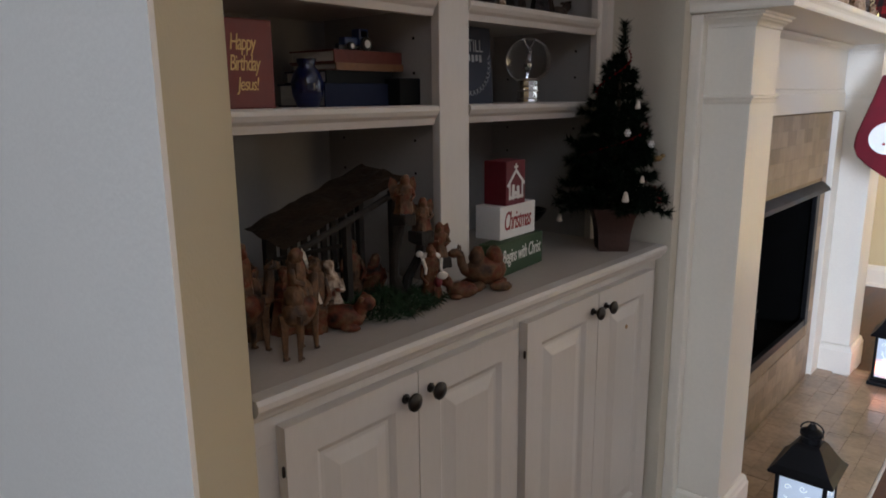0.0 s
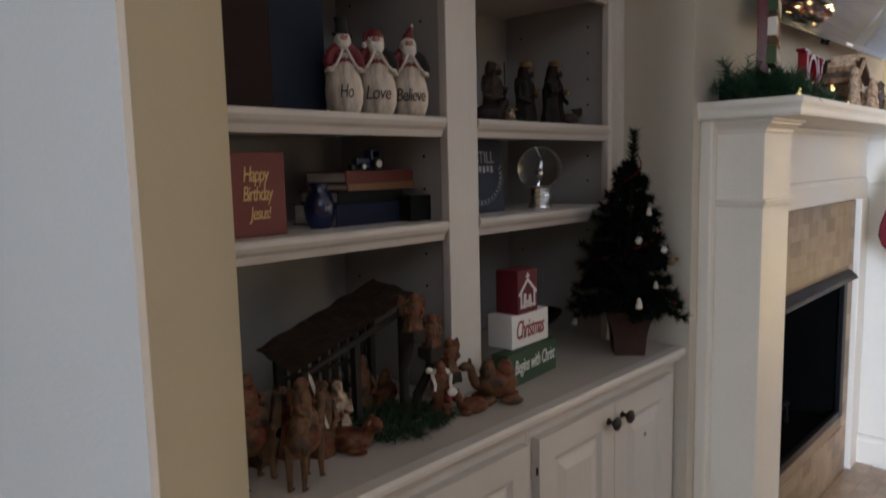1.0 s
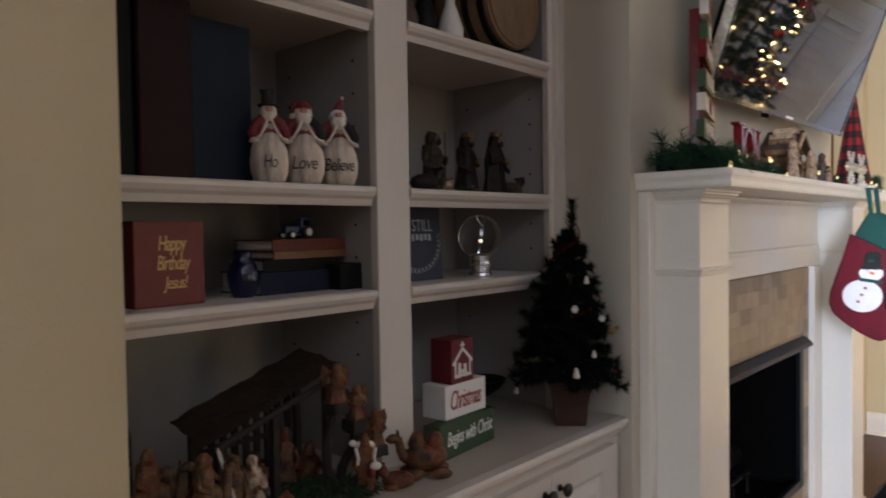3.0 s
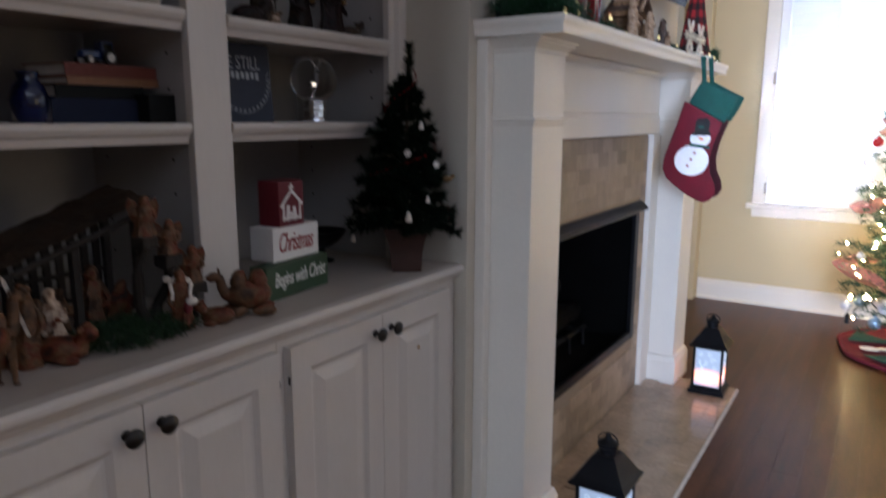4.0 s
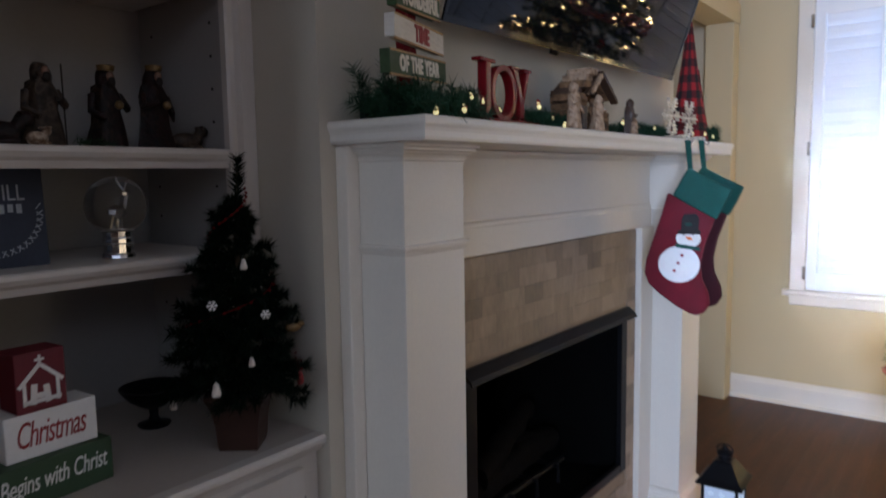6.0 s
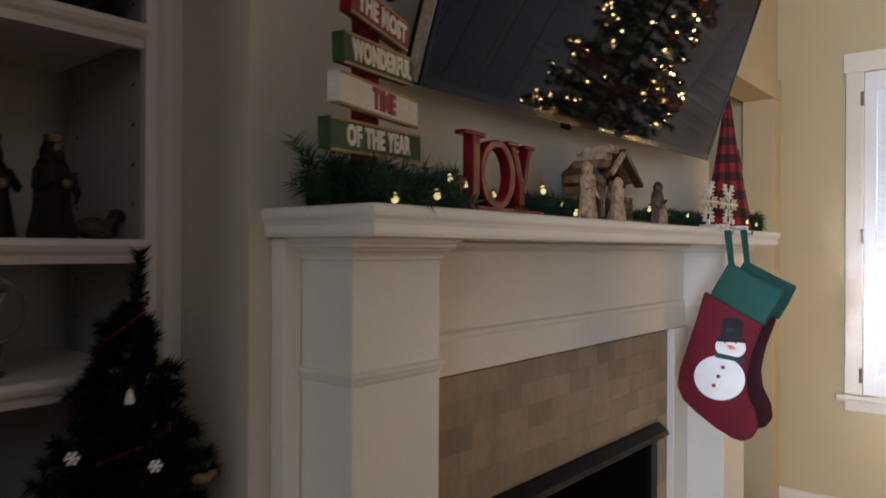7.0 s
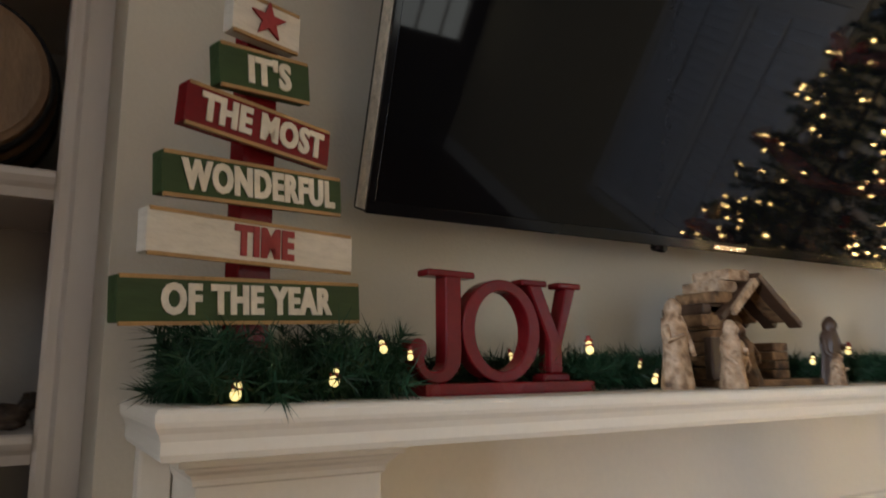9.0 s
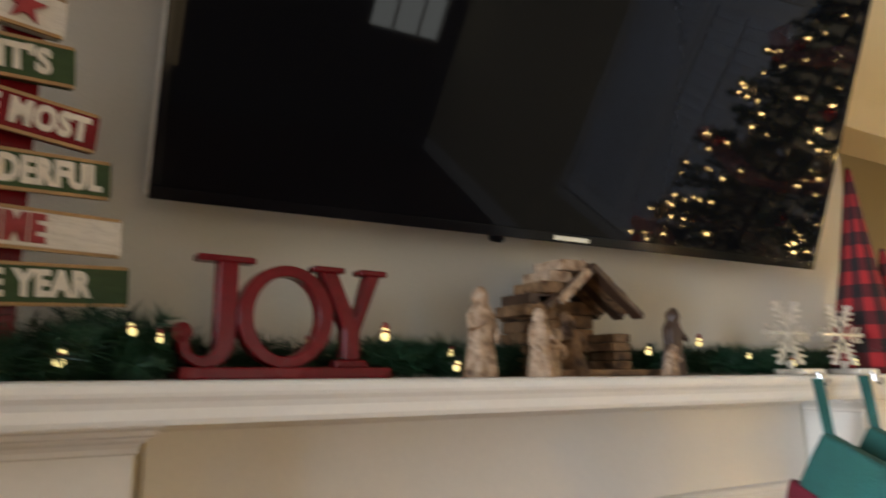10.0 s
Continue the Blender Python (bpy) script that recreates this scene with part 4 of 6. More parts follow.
for cy, cx_, n_, reach in ((1.738, -0.540, 110, 0.060), (1.770, -0.50, 50, 0.026), (1.90, -0.55, 90, 0.070), (3.37, -0.50, 70, 0.050), (3.29, -0.52, 50, 0.045)):
    for k in range(n_):
        a, e = rng.uniform(-0.9, 1.9), abs(rng.normal()) * 0.7
        l = reach * rng.uniform(0.4, 1.0)
        rows.append(((cx_, cy, MZ + 0.012), (cx_ + l * 0.8 * math.cos(a), cy + l * 0.75 * math.sin(a) * rng.choice((-1, 1)), MZ + 0.010 + min(0.058, l * math.sin(min(e, 1.5))))))
rows = [r for r in rows if not (min(r[1][0], r[0][0]) < -0.660)]
gl = thing("garland", pose(0, 0, 0), "green tinsel pine garland with snowman lights along the mantel", "garland")
mesh_part("tinsel", needles(rows, rng, 0.023, 0.0010, 66, 1.0), M["garland"], gl, "green tinsel needles", "stuff")
part("wire", tube([(-0.60 + 0.035 * math.sin(y * 9), y, MZ + 0.008) for y in [1.70 + 0.05 * k for k in range(34)]], 0.003, 6), M["pine_dark"], gl)
M["glow_bulb"] = mat("lit_snowman_bulb", (0.9, 0.8, 0.35), 0.3, emit=(1.0, 0.80, 0.36), power=1.1)
for x, y, z, s in ((-0.468, 1.752, 1.408, 1), (-0.472, 1.842, 1.418, 1), (-0.50, 1.905, 1.448, 0.8), (-0.49, 1.93, 1.44, 0.6), (-0.565, 2.040, 1.440, 0.7), (-0.57, 2.115, 1.440, 0.7), (-0.515, 2.192, 1.450, 1), (-0.50, 2.285, 1.412, 0.8), (-0.54, 2.30, 1.43, 0.6), (-0.50, 2.625, 1.435, 0.8), (-0.53, 2.775, 1.452, 0.9), (-0.50, 2.86, 1.430, 0.6), (-0.48, 2.95, 1.418, 0.7), (-0.47, 3.12, 1.42, 0.8), (-0.47, 3.25, 1.425, 0.7), (-0.47, 3.34, 1.42, 0.7)):
    bm = bmesh.new()
    ball(bm, (0, 0, 0), 0.0058 * s, (1, 1, 1.1), 10), ball(bm, (0, 0, 0.0088 * s), 0.0044 * s, (1, 1, 1), 10)
    b = part("bulb", bm, M["glow_bulb"], gl, "glowing snowman-shaped bulb", 60)
    b.matrix_local = pose(x, y, z, 14 * math.sin(y * 57), 18 * math.sin(y * 91), 0) @ Matrix.Scale(0.88, 4)
    part("hat", lathe([(0.0062 * s, 0.0135 * s), (0.0062 * s, 0.0146 * s), (0.0036 * s, 0.015 * s), (0.0034 * s, 0.0205 * s), (0.001 * s, 0.021 * s)], 10), M["letter_red"] if int(y * 100) % 2 else M["felt_black"], b)
    part("scarf", lathe([(0.0056 * s, 0.0055 * s), (0.0062 * s, 0.0065 * s), (0.0056 * s, 0.0075 * s)], 10), M["letter_red"], b)

bx = thing("battery_box", pose(-0.630, 1.762, MZ, 0, 0, 90), "small black battery box standing behind the garland", "battery box")
part("case", block(-0.019, 0.019, -0.014, 0.014, 0.0, 0.045, 0.003), M["black"], bx)
part("switch", block(-0.004, 0.004, -0.016, -0.0142, 0.026, 0.034, 0.0005), M["knob"], bx)

# plaid cones
m = mat("buffalo_plaid_cloth", (0.30, 0.012, 0.014), 0.9, vary=0.1, scale=40, bump=0.15, fine=300)
N, L = m.node_tree.nodes, m.node_tree.links
tc, grad, sep = N.new("ShaderNodeTexCoord"), N.new("ShaderNodeTexGradient"), N.new("ShaderNodeSeparateXYZ")
grad.gradient_type = "RADIAL"
L.new(tc.outputs["Object"], grad.inputs[0]), L.new(tc.outputs["Object"], sep.inputs[0])


def band(source, freq):
    k = N.new("ShaderNodeMath")
    k.operation, k.inputs[1].default_value = "MULTIPLY", freq
    L.new(source, k.inputs[0])
    w = N.new("ShaderNodeMath")
    w.operation, w.inputs[1].default_value = "PINGPONG", 1.0
    L.new(k.outputs[0], w.inputs[0])
    g = N.new("ShaderNodeMath")
    g.operation, g.inputs[1].default_value = "GREATER_THAN", 0.5
    L.new(w.outputs[0], g.inputs[0])
    return g.outputs[0]


s = N.new("ShaderNodeMath")
s.operation = "ADD"
L.new(band(sep.outputs["Z"], 36.0), s.inputs[0]), L.new(band(grad.outputs["Fac"], 16.0), s.inputs[1])
ramp = N.new("ShaderNodeValToRGB")
ramp.color_ramp.elements[0].color = (0.012, 0.008, 0.008, 1)
e = ramp.color_ramp.elements.new(0.5)
e.color = (0.085, 0.008, 0.009, 1)
ramp.color_ramp.elements[2].color = (0.33, 0.014, 0.016, 1)
half = N.new("ShaderNodeMath")
half.operation, half.inputs[1].default_value = "MULTIPLY", 0.5
L.new(s.outputs[0], half.inputs[0]), L.new(half.outputs[0], ramp.inputs[0]), L.new(ramp.outputs[0], N["Principled BSDF"].inputs["Base Color"])
M["plaid"] = m
for x, y, h, r in ((-0.545, 3.300, 0.438, 0.070), (-0.552, 3.415, 0.272, 0.050)):
    solid("cone_tree", lathe([(r, 0), (r * 0.99, 0.008), (r * 0.5, h * 0.5), (0.006, h * 0.985), (0.001, h)], 28), M["plaid"], "red and black buffalo plaid cloth cone tree", "cone tree", group="plaid cone trees", m=pose(x, y, MZ, 0, 0, 20), smooth=60)

# snowflake stocking holders and stockings


def holder(y):
    t = thing("stocking_holder", pose(-0.472, y, MZ, 0, 0, 86), "silver glittering snowflake stocking holder on the mantel edge", "stocking holder", "snowflake stocking holders")
    part("base", block(-0.026, 0.026, -0.046, 0.014, 0.0, 0.010, 0.003), M["silver"], t)
    part("stem", block(-0.004, 0.004, -0.004, 0.004, 0.0105, 0.024, 0.001), M["silver"], t)
    bm = bmesh.new()
    for k in range(6):
        a = math.pi / 3 * k
        d = Vector((math.cos(a), 0, math.sin(a)))
        n = Vector((-d.z, 0, d.x))
        c = Vector((0, 0, 0.071))
        tube([c, c + d * 0.056], 0.0030, 6, bm)
        for f in (0.018, 0.030, 0.042):
            for s in (-1, 1):
                tube([c + d * f, c + d * (f + 0.012) + n * s * 0.014], 0.0022, 6, bm)
        ball(bm, tuple(c + d * 0.058), 0.0046, (1, 1, 1), 8)
    part("snowflake", bm, M["silver"], t, "silver glitter snowflake")
    part("hook", tube([(0, -0.038, 0.004), (0, -0.050, 0.002), (0, -0.053, -0.012), (0, -0.062, -0.016), (0, -0.066, -0.006)], 0.003, 8), M["chrome"], t)
    return t


# Darkened copy of the crimson felt: shade on the rear stocking is painted in.
M["velvet_shade"] = mat("shaded_crimson_felt", (0.040, 0.004, 0.008), 0.95, vary=0.2, scale=25, bump=0.15, fine=300)


def stocking(m, label, snowman):
    t = thing("christmas_stocking", m, label, "stocking", "stockings on the mantel")
    sock = [(-0.050, -0.070), (-0.068, -0.140), (-0.086, -0.200), (-0.104, -0.262), (-0.108, -0.300), (-0.096, -0.332), (-0.067, -0.360), (-0.025, -0.392), (0.010, -0.412), (0.030, -0.417), (0.050, -0.408), (0.064, -0.384), (0.060, -0.352), (0.042, -0.312), (0.038, -0.270), (0.048, -0.215), (0.072, -0.140)]
    sock = [(-0.002 + 1.04 * x, z) for x, z in sock]
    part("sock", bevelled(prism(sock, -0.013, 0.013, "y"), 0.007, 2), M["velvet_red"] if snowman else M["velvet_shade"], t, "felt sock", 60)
    cuff = [(0.0, 0.0), (-0.020, -0.036), (-0.041, -0.077), (0.010, -0.108), (0.076, -0.145), (0.098, -0.104), (0.116, -0.062), (0.060, -0.034)]
    part("cuff", bevelled(prism(cuff, -0.018, 0.018, "y"), 0.006, 2), M["velvet_green"], t, "green felt cuff", 60)
    part("strap", bevelled(prism([(-0.012, 0.076), (0.004, 0.076), (0.012, -0.012), (-0.001, -0.014)], -0.003, 0.003, "y"), 0.001, 1), M["velvet_green"], t, "green hanging loop")
    if snowman:
        def disc(name, cx, cz, rx, rz, y, mat_, lab=""):
            bm = prism([(cx + rx * math.cos(2 * math.pi * k / 28), cz + rz * math.sin(2 * math.pi * k / 28)) for k in range(28)], y - 0.002, y, "y")
            return part(name, bm, M[mat_], t, lab)
        disc("snowman_body", -0.020, -0.272, 0.056, 0.052, -0.0135, "felt_white", "round white felt snowman body")
        disc("snowman_face", 0.004, -0.198, 0.033, 0.026, -0.0137, "felt_white")
        part("scarf", prism([(-0.030, -0.212), (0.035, -0.222), (0.036, -0.232), (-0.028, -0.224)], -0.018, -0.0158, "y"), M["velvet_green"], t)
        part("hat", prism([(-0.024, -0.186), (0.036, -0.186), (0.036, -0.176), (0.030, -0.174), (0.032, -0.140), (0.022, -0.128), (-0.008, -0.130), (-0.014, -0.140), (-0.016, -0.174), (-0.024, -0.176)], -0.0185, -0.0158, "y"), M["felt_black"], t, "black felt top hat")
        disc("hat_leaf", 0.004, -0.158, 0.010, 0.005, -0.0188, "velvet_green")
        part("nose", prism([(-0.004, -0.192), (0.004, -0.203), (0.016, -0.201), (0.010, -0.194)], -0.0185, -0.0158, "y"), M["orange"], t)
        for cx, cz in ((-0.008, -0.188), (0.016, -0.187)):
            disc("eye", cx, cz, 0.002, 0.002, -0.016, "felt_black")
        for cx, cz in ((-0.012, -0.246), (-0.022, -0.268), (-0.032, -0.290)):
            disc("button", cx, cz, 0.0045, 0.0045, -0.016, "letter_red")
    return t


holder(2.930)
holder(3.087)
stocking(pose(-0.413, 2.915, 1.312, 0, 0, 15) @ Matrix.Scale(1.08, 4), "crimson felt stocking with green cuff and white snowman", True)
stocking(pose(-0.415, 3.050, 1.316, 0, 0, 12) @ Matrix.Scale(1.08, 4), "crimson stocking with green cuff behind another, shade painted into its felt", False)

# ---- things on the counter ----
M["red_flat"] = mat("matt_red_paint", (0.115, 0.006, 0.013), 0.6, vary=0.12, scale=15, bump=0.06)
M["white_flat"] = mat("matt_white_paint", (0.72, 0.70, 0.66), 0.6, vary=0.06, scale=15, bump=0.06)
M["green_flat"] = mat("matt_green_paint", (0.024, 0.055, 0.022), 0.6, vary=0.12, scale=15, bump=0.06)
bk = thing("green_block", pose(-0.815, 1.228, TOP, 0, 0, 96), "green wooden message block on the counter", "block sign", "stacked block signs")
part("body", block(-0.100, 0.100, 0.0, 0.042, 0, 0.070, 0.002), M["green_flat"], bk)
o = part("lettering", text_bm("Begins with Christ", 0.165, 0.038, 0.001, 0.2, 0.95), M["white_flat"], bk)
o.location = (0.008, -0.0006, 0.036)
bk = thing("white_block", pose(-0.832, 1.238, TOP + 0.0705, 0, 0, 93), "white wooden message block with red script", "block sign", "stacked block signs")
part("body", block(-0.066, 0.073, 0.0, 0.062, 0, 0.070, 0.002), M["white_flat"], bk)
o = part("lettering", text_bm("Christmas", 0.104, 0.040, 0.001, 0.3, 0.9), M["letter_red"], bk)
o.location = (0.004, -0.0006, 0.038)
bk = thing("red_block", pose(-0.830, 1.232, TOP + 0.141, 0, 0, 93), "small red block with a white stable outline", "block sign", "stacked block signs")
part("body", block(-0.040, 0.034, 0.0, 0.056, 0, 0.092, 0.002), M["red_flat"], bk)
bm = bmesh.new()
for a, b, w in (((-0.030, 0.042), (0.0, 0.072), 0.003), ((0.0, 0.072), (0.031, 0.044), 0.003), ((-0.024, 0.014), (-0.024, 0.046), 0.0025), ((0.025, 0.014), (0.025, 0.046), 0.0025), ((-0.024, 0.016), (0.026, 0.016), 0.003), ((0.0, 0.072), (0.0, 0.084), 0.002), ((-0.005, 0.079), (0.005, 0.079), 0.002), ((-0.012, 0.016), (-0.010, 0.038), 0.0045), ((0.010, 0.016), (0.008, 0.034), 0.0045), ((-0.006, 0.024), (0.006, 0.024), 0.004)):
    d = Vector((b[0] - a[0], 0, b[1] - a[1])).normalized() * w
    nrm = Vector((-d.z, 0, d.x))
    q = [Vector((a[0], 0, a[1])) - d + nrm, Vector((a[0], 0, a[1])) - d - nrm, Vector((b[0], 0, b[1])) + d - nrm, Vector((b[0], 0, b[1])) + d + nrm]
    part("painted_stroke", prism([(p.x - 0.004, p.z) for p in q], -0.0012, -0.0002, "y"), M["white_flat"], bk, "white painted stroke")

# potted tree
pt = thing("tabletop_christmas_tree", pose(-0.768, 1.542, TOP, 0, 0, 38), "dark artificial tabletop tree in a square red-brown pot", "christmas tree")
bm = bmesh.new()
prev = None
for s, z in ((0.034, 0.0), (0.036, 0.012), (0.038, 0.045), (0.044, 0.078), (0.052, 0.098), (0.053, 0.104), (0.047, 0.104), (0.042, 0.088)):
    ring = [bm.verts.new((sx * s, sy * s, z)) for sx, sy in ((-1, -1), (1, -1), (1, 1), (-1, 1))]
    if prev:
        for i in range(4):
            bm.faces.new((prev[i], prev[(i + 1) % 4], ring[(i + 1) % 4], ring[i]))
    else:
        bm.faces.new(list(reversed(ring)))
    prev = ring
bm.faces.new(prev)
part("pot", bm, M["terracotta"], pt, "square flared red-brown pot")
part("trunk", tube([(0, 0, 0.09), (0.003, 0, 0.3), (0.010, 0.004, 0.515)], 0.008, 8, None, 0.002), M["bark"], pt)
rows, tips = conifer_twigs(0.118, 0.445, 0.128, 19, 13, rng, 0.10, 5, 0.5, 0.66)
rows += [((0.006, 0, 0.38), (0.010, 0.004, 0.520)), ((0.008, 0, 0.42), (0.012, 0.004, 0.525))] * 6
mesh_part("crown", needles(rows, rng, 0.019, 0.0013, 38), M["pine_dark"], pt, "dense dark green needles", "stuff")
bm = tube([(0.105 * (1 - 0.8 * f) * math.cos(13 * f), 0.105 * (1 - 0.8 * f) * math.sin(13 * f), 0.14 + 0.33 * f) for f in [k / 70 for k in range(71)]], 0.0007, 5)
for f in [k / 44 for k in range(45)]:
    ball(bm, (0.112 * (1 - 0.8 * f) * math.cos(13 * f), 0.112 * (1 - 0.8 * f) * math.sin(13 * f), 0.14 + 0.33 * f), 0.0026, (1, 1, 1), 6)
part("bead_string", bm, M["red"], pt, "red bead string")
inv = pt.matrix_world.inverted()


def hung(at, name, bm, key, label, turn=60):
    """An ornament at a place in the room, with its thread up into the needles."""
    o = part(name, bm, M[key], pt, label)
    o.matrix_local = inv @ pose(*at, 0, 0, turn)
    part("thread", tube([(0, 0, 0.008), (0, 0.004, 0.022)], 0.0005, 4), M["black"], o)


def flake_bm(r):
    bm = bmesh.new()
    for q in range(6):
        d = Vector((math.cos(math.pi / 3 * q), 0, math.sin(math.pi / 3 * q)))
        n = Vector((-d.z, 0, d.x))
        tube([Vector((0, 0, 0)), d * r], r * 0.13, 5, bm)
        for sd in (-1, 1):
            tube([d * r * 0.55, d * r * 0.85 + n * sd * r * 0.28], r * 0.10, 5, bm)
    return bm


def bell_bm(s):
    return lathe([(0.0070 * s, -0.012 * s), (0.0078 * s, -0.008 * s), (0.0055 * s, 0.002 * s), (0.0040 * s, 0.008 * s), (0.001 * s, 0.011 * s)], 12)


for at in ((-0.684, 1.434, 1.095), (-0.672, 1.530, 1.066)):
    hung(at, "snowflake_ornament", flake_bm(0.0085), "felt_white", "small white snowflake ornament")
for at, k in (((-0.681, 1.432, 0.958), 1.0), ((-0.868, 1.466, 0.889), 0.9), ((-0.700, 1.510, 1.154), 0.8), ((-0.676, 1.500, 0.990), 0.7)):
    hung(at, "bell_ornament", bell_bm(k), "fur_white", "small ivory bell ornament")
hung((-0.683, 1.610, 0.936), "santa_ornament", lathe([(0.005, -0.014), (0.0065, -0.010), (0.006, 0.0), (0.003, 0.010)], 10), "letter_red", "tiny red hanging ornament")
bm = bmesh.new()
ball(bm, (0, 0, 0), 0.010, (1.5, 0.6, 0.8), 8), ball(bm, (0.014, 0, 0.006), 0.006, (1.2, 0.8, 0.9), 8)
hung((-0.690, 1.604, 1.028), "deer_ornament", bm, "king_gold", "small golden hanging ornament")

# dark dish and bottle
solid("dark_bowl", lathe([(0.030, 0), (0.032, 0.004), (0.012, 0.010), (0.008, 0.020), (0.009, 0.034), (0.026, 0.042), (0.046, 0.056), (0.060, 0.074), (0.062, 0.080), (0.058, 0.080), (0.044, 0.062), (0.020, 0.050), (0.003, 0.048)], 28), M["black"], "small dark footed metal bowl at the back of the counter", "bowl", m=pose(-1.00, 1.500, TOP), smooth=60)
bo = thing("wine_bottle", pose(-0.90, 0.530, TOP), "dark green glass wine bottle on the counter", "bottle")
part("glass", lathe([(0.033, 0), (0.036, 0.004), (0.036, 0.17), (0.032, 0.19), (0.016, 0.215), (0.0135, 0.23), (0.0135, 0.285), (0.015, 0.287), (0.015, 0.298), (0.012, 0.30)], 24), M["screen"], bo, "", 50)
part("label", lathe([(0.0364, 0.05), (0.0366, 0.052), (0.0366, 0.13), (0.0364, 0.132)], 24), M["felt_black"], bo, "dark paper label")

# ---- nativity scene in the left bay ----
M["bark_roof"] = mat("bark_covered_roof", (0.045, 0.026, 0.014), 0.9, vary=0.5, scale=20, bump=0.6)
M["stable_wood"] = mat("dark_stable_wood", (0.014, 0.010, 0.007), 0.85, vary=0.4, scale=20, bump=0.3)
UMBER, RUST, TAN, CREAM_C, DUN = (0.016, 0.010, 0.007), (0.115, 0.027, 0.012), (0.125, 0.064, 0.031), (0.48, 0.38, 0.29), (0.070, 0.038, 0.022)
M["resin"] = painted("painted_tan_resin", (UMBER, DUN, TAN, RUST, TAN))
M["resin_red"] = painted("painted_rust_resin", (UMBER, RUST, TAN, RUST))
M["resin_grey"] = painted("painted_brown_resin", (UMBER, DUN, TAN, DUN))
M["resin_white"] = painted("painted_cream_resin", (RUST, CREAM_C, TAN, CREAM_C))
M["coat"] = mat("red_resin_coat", (0.13, 0.008, 0.012), 0.6, vary=0.2, scale=40, bump=0.1)
M["moss"] = mat("green_moss", (0.012, 0.034, 0.010), 0.9, vary=0.5, scale=30, bump=0)
ns = thing("nativity_stable", pose(0, 0, 0), "dark wooden nativity stable with a sloping bark roof", "stable")
q = [Vector(p) for p in ((-0.956, 0.911, 1.055), (-0.970, 0.660, 0.966), (-0.860, 0.660, 0.946), (-0.850, 0.922, 1.036))]
bm = bmesh.new()
nrm = (q[1] - q[0]).cross(q[3] - q[0]).normalized() * -0.012
n = 10
grid = [[None] * (n + 1) for _ in range(2 * n + 1)]
for i in range(2 * n + 1):
    for j in range(n + 1):
        u, v = i / (2 * n), j / n
        p = (q[0] * (1 - u) + q[1] * u) * (1 - v) + (q[3] * (1 - u) + q[2] * u) * v
        grid[i][j] = bm.verts.new(p + Vector((0, 0, 0.005 * noise.noise(p * 45))))
for i in range(2 * n):
    for j in range(n):
        bm.faces.new((grid[i][j], grid[i + 1][j], grid[i + 1][j + 1], grid[i][j + 1]))
bmesh.ops.solidify(bm, geom=bm.faces[:], thickness=0.012)
part("roof", bm, M["bark_roof"], ns, "rough brown bark roof")
for x, y, z in ((-0.868, 0.690, 0.943), (-0.952, 0.690, 0.962), (-0.862, 0.895, 1.014), (-0.950, 0.895, 1.034), (-0.866, 0.79, 0.979)):
    part("post", block(x - 0.006, x + 0.006, y - 0.006, y + 0.006, TOP, z, 0.001), M["stable_wood"], ns)
for k in range(9):
    y = 0.700 + 0.022 * k
    part("slat", block(-0.963, -0.957, y, y + 0.012, TOP, 0.955 + 0.34 * (y - 0.68), 0.001), M["stable_wood"], ns)
for z in (0.86, 0.905):
    part("rail", block(-0.956, -0.951, 0.697, 0.889, z, z + 0.008, 0.001), M["stable_wood"], ns)
part("beam", tube([(-0.866, 0.680, 0.936), (-0.856, 0.905, 1.012)], 0.006, 8), M["stable_wood"], ns)
# stepped dark ledges at the open end, on which the small figures stand
for x0, x1, y0, y1, z in ((-0.850, -0.804, 0.868, 0.905, 0.978), (-0.846, -0.800, 0.9055, 0.948, 0.942), (-0.846, -0.798, 0.9485, 0.992, 0.886)):
    bm = block(x0 + 0.006, x1 - 0.004, y0 + 0.004, y1 - 0.004, z - 0.022, z, 0.004)
    bmesh.ops.subdivide_edges(bm, edges=[e for e in bm.edges if e.calc_length() > 0.02], cuts=3)
    for v in bm.verts:
        v.co += 0.004 * noise.noise_vector(v.co * 40) * (1 if v.co.z < z - 0.006 else 0)
    part("ledge", bm, M["stable_wood"], ns, "dark rough wooden ledge")
for pts in ([(-0.840, 0.900, TOP), (-0.848, 0.882, 0.86), (-0.838, 0.876, 0.91), (-0.828, 0.886, 0.962)], [(-0.842, 0.905, TOP), (-0.850, 0.918, 0.85), (-0.836, 0.934, 0.89), (-0.824, 0.928, 0.926)], [(-0.838, 0.985, TOP), (-0.846, 0.978, 0.83), (-0.832, 0.966, 0.85), (-0.822, 0.970, 0.870)]):
    part("branch", tube(pts, 0.010, 8, None, 0.007), M["stable_wood"], ns, "dark gnarled branch")


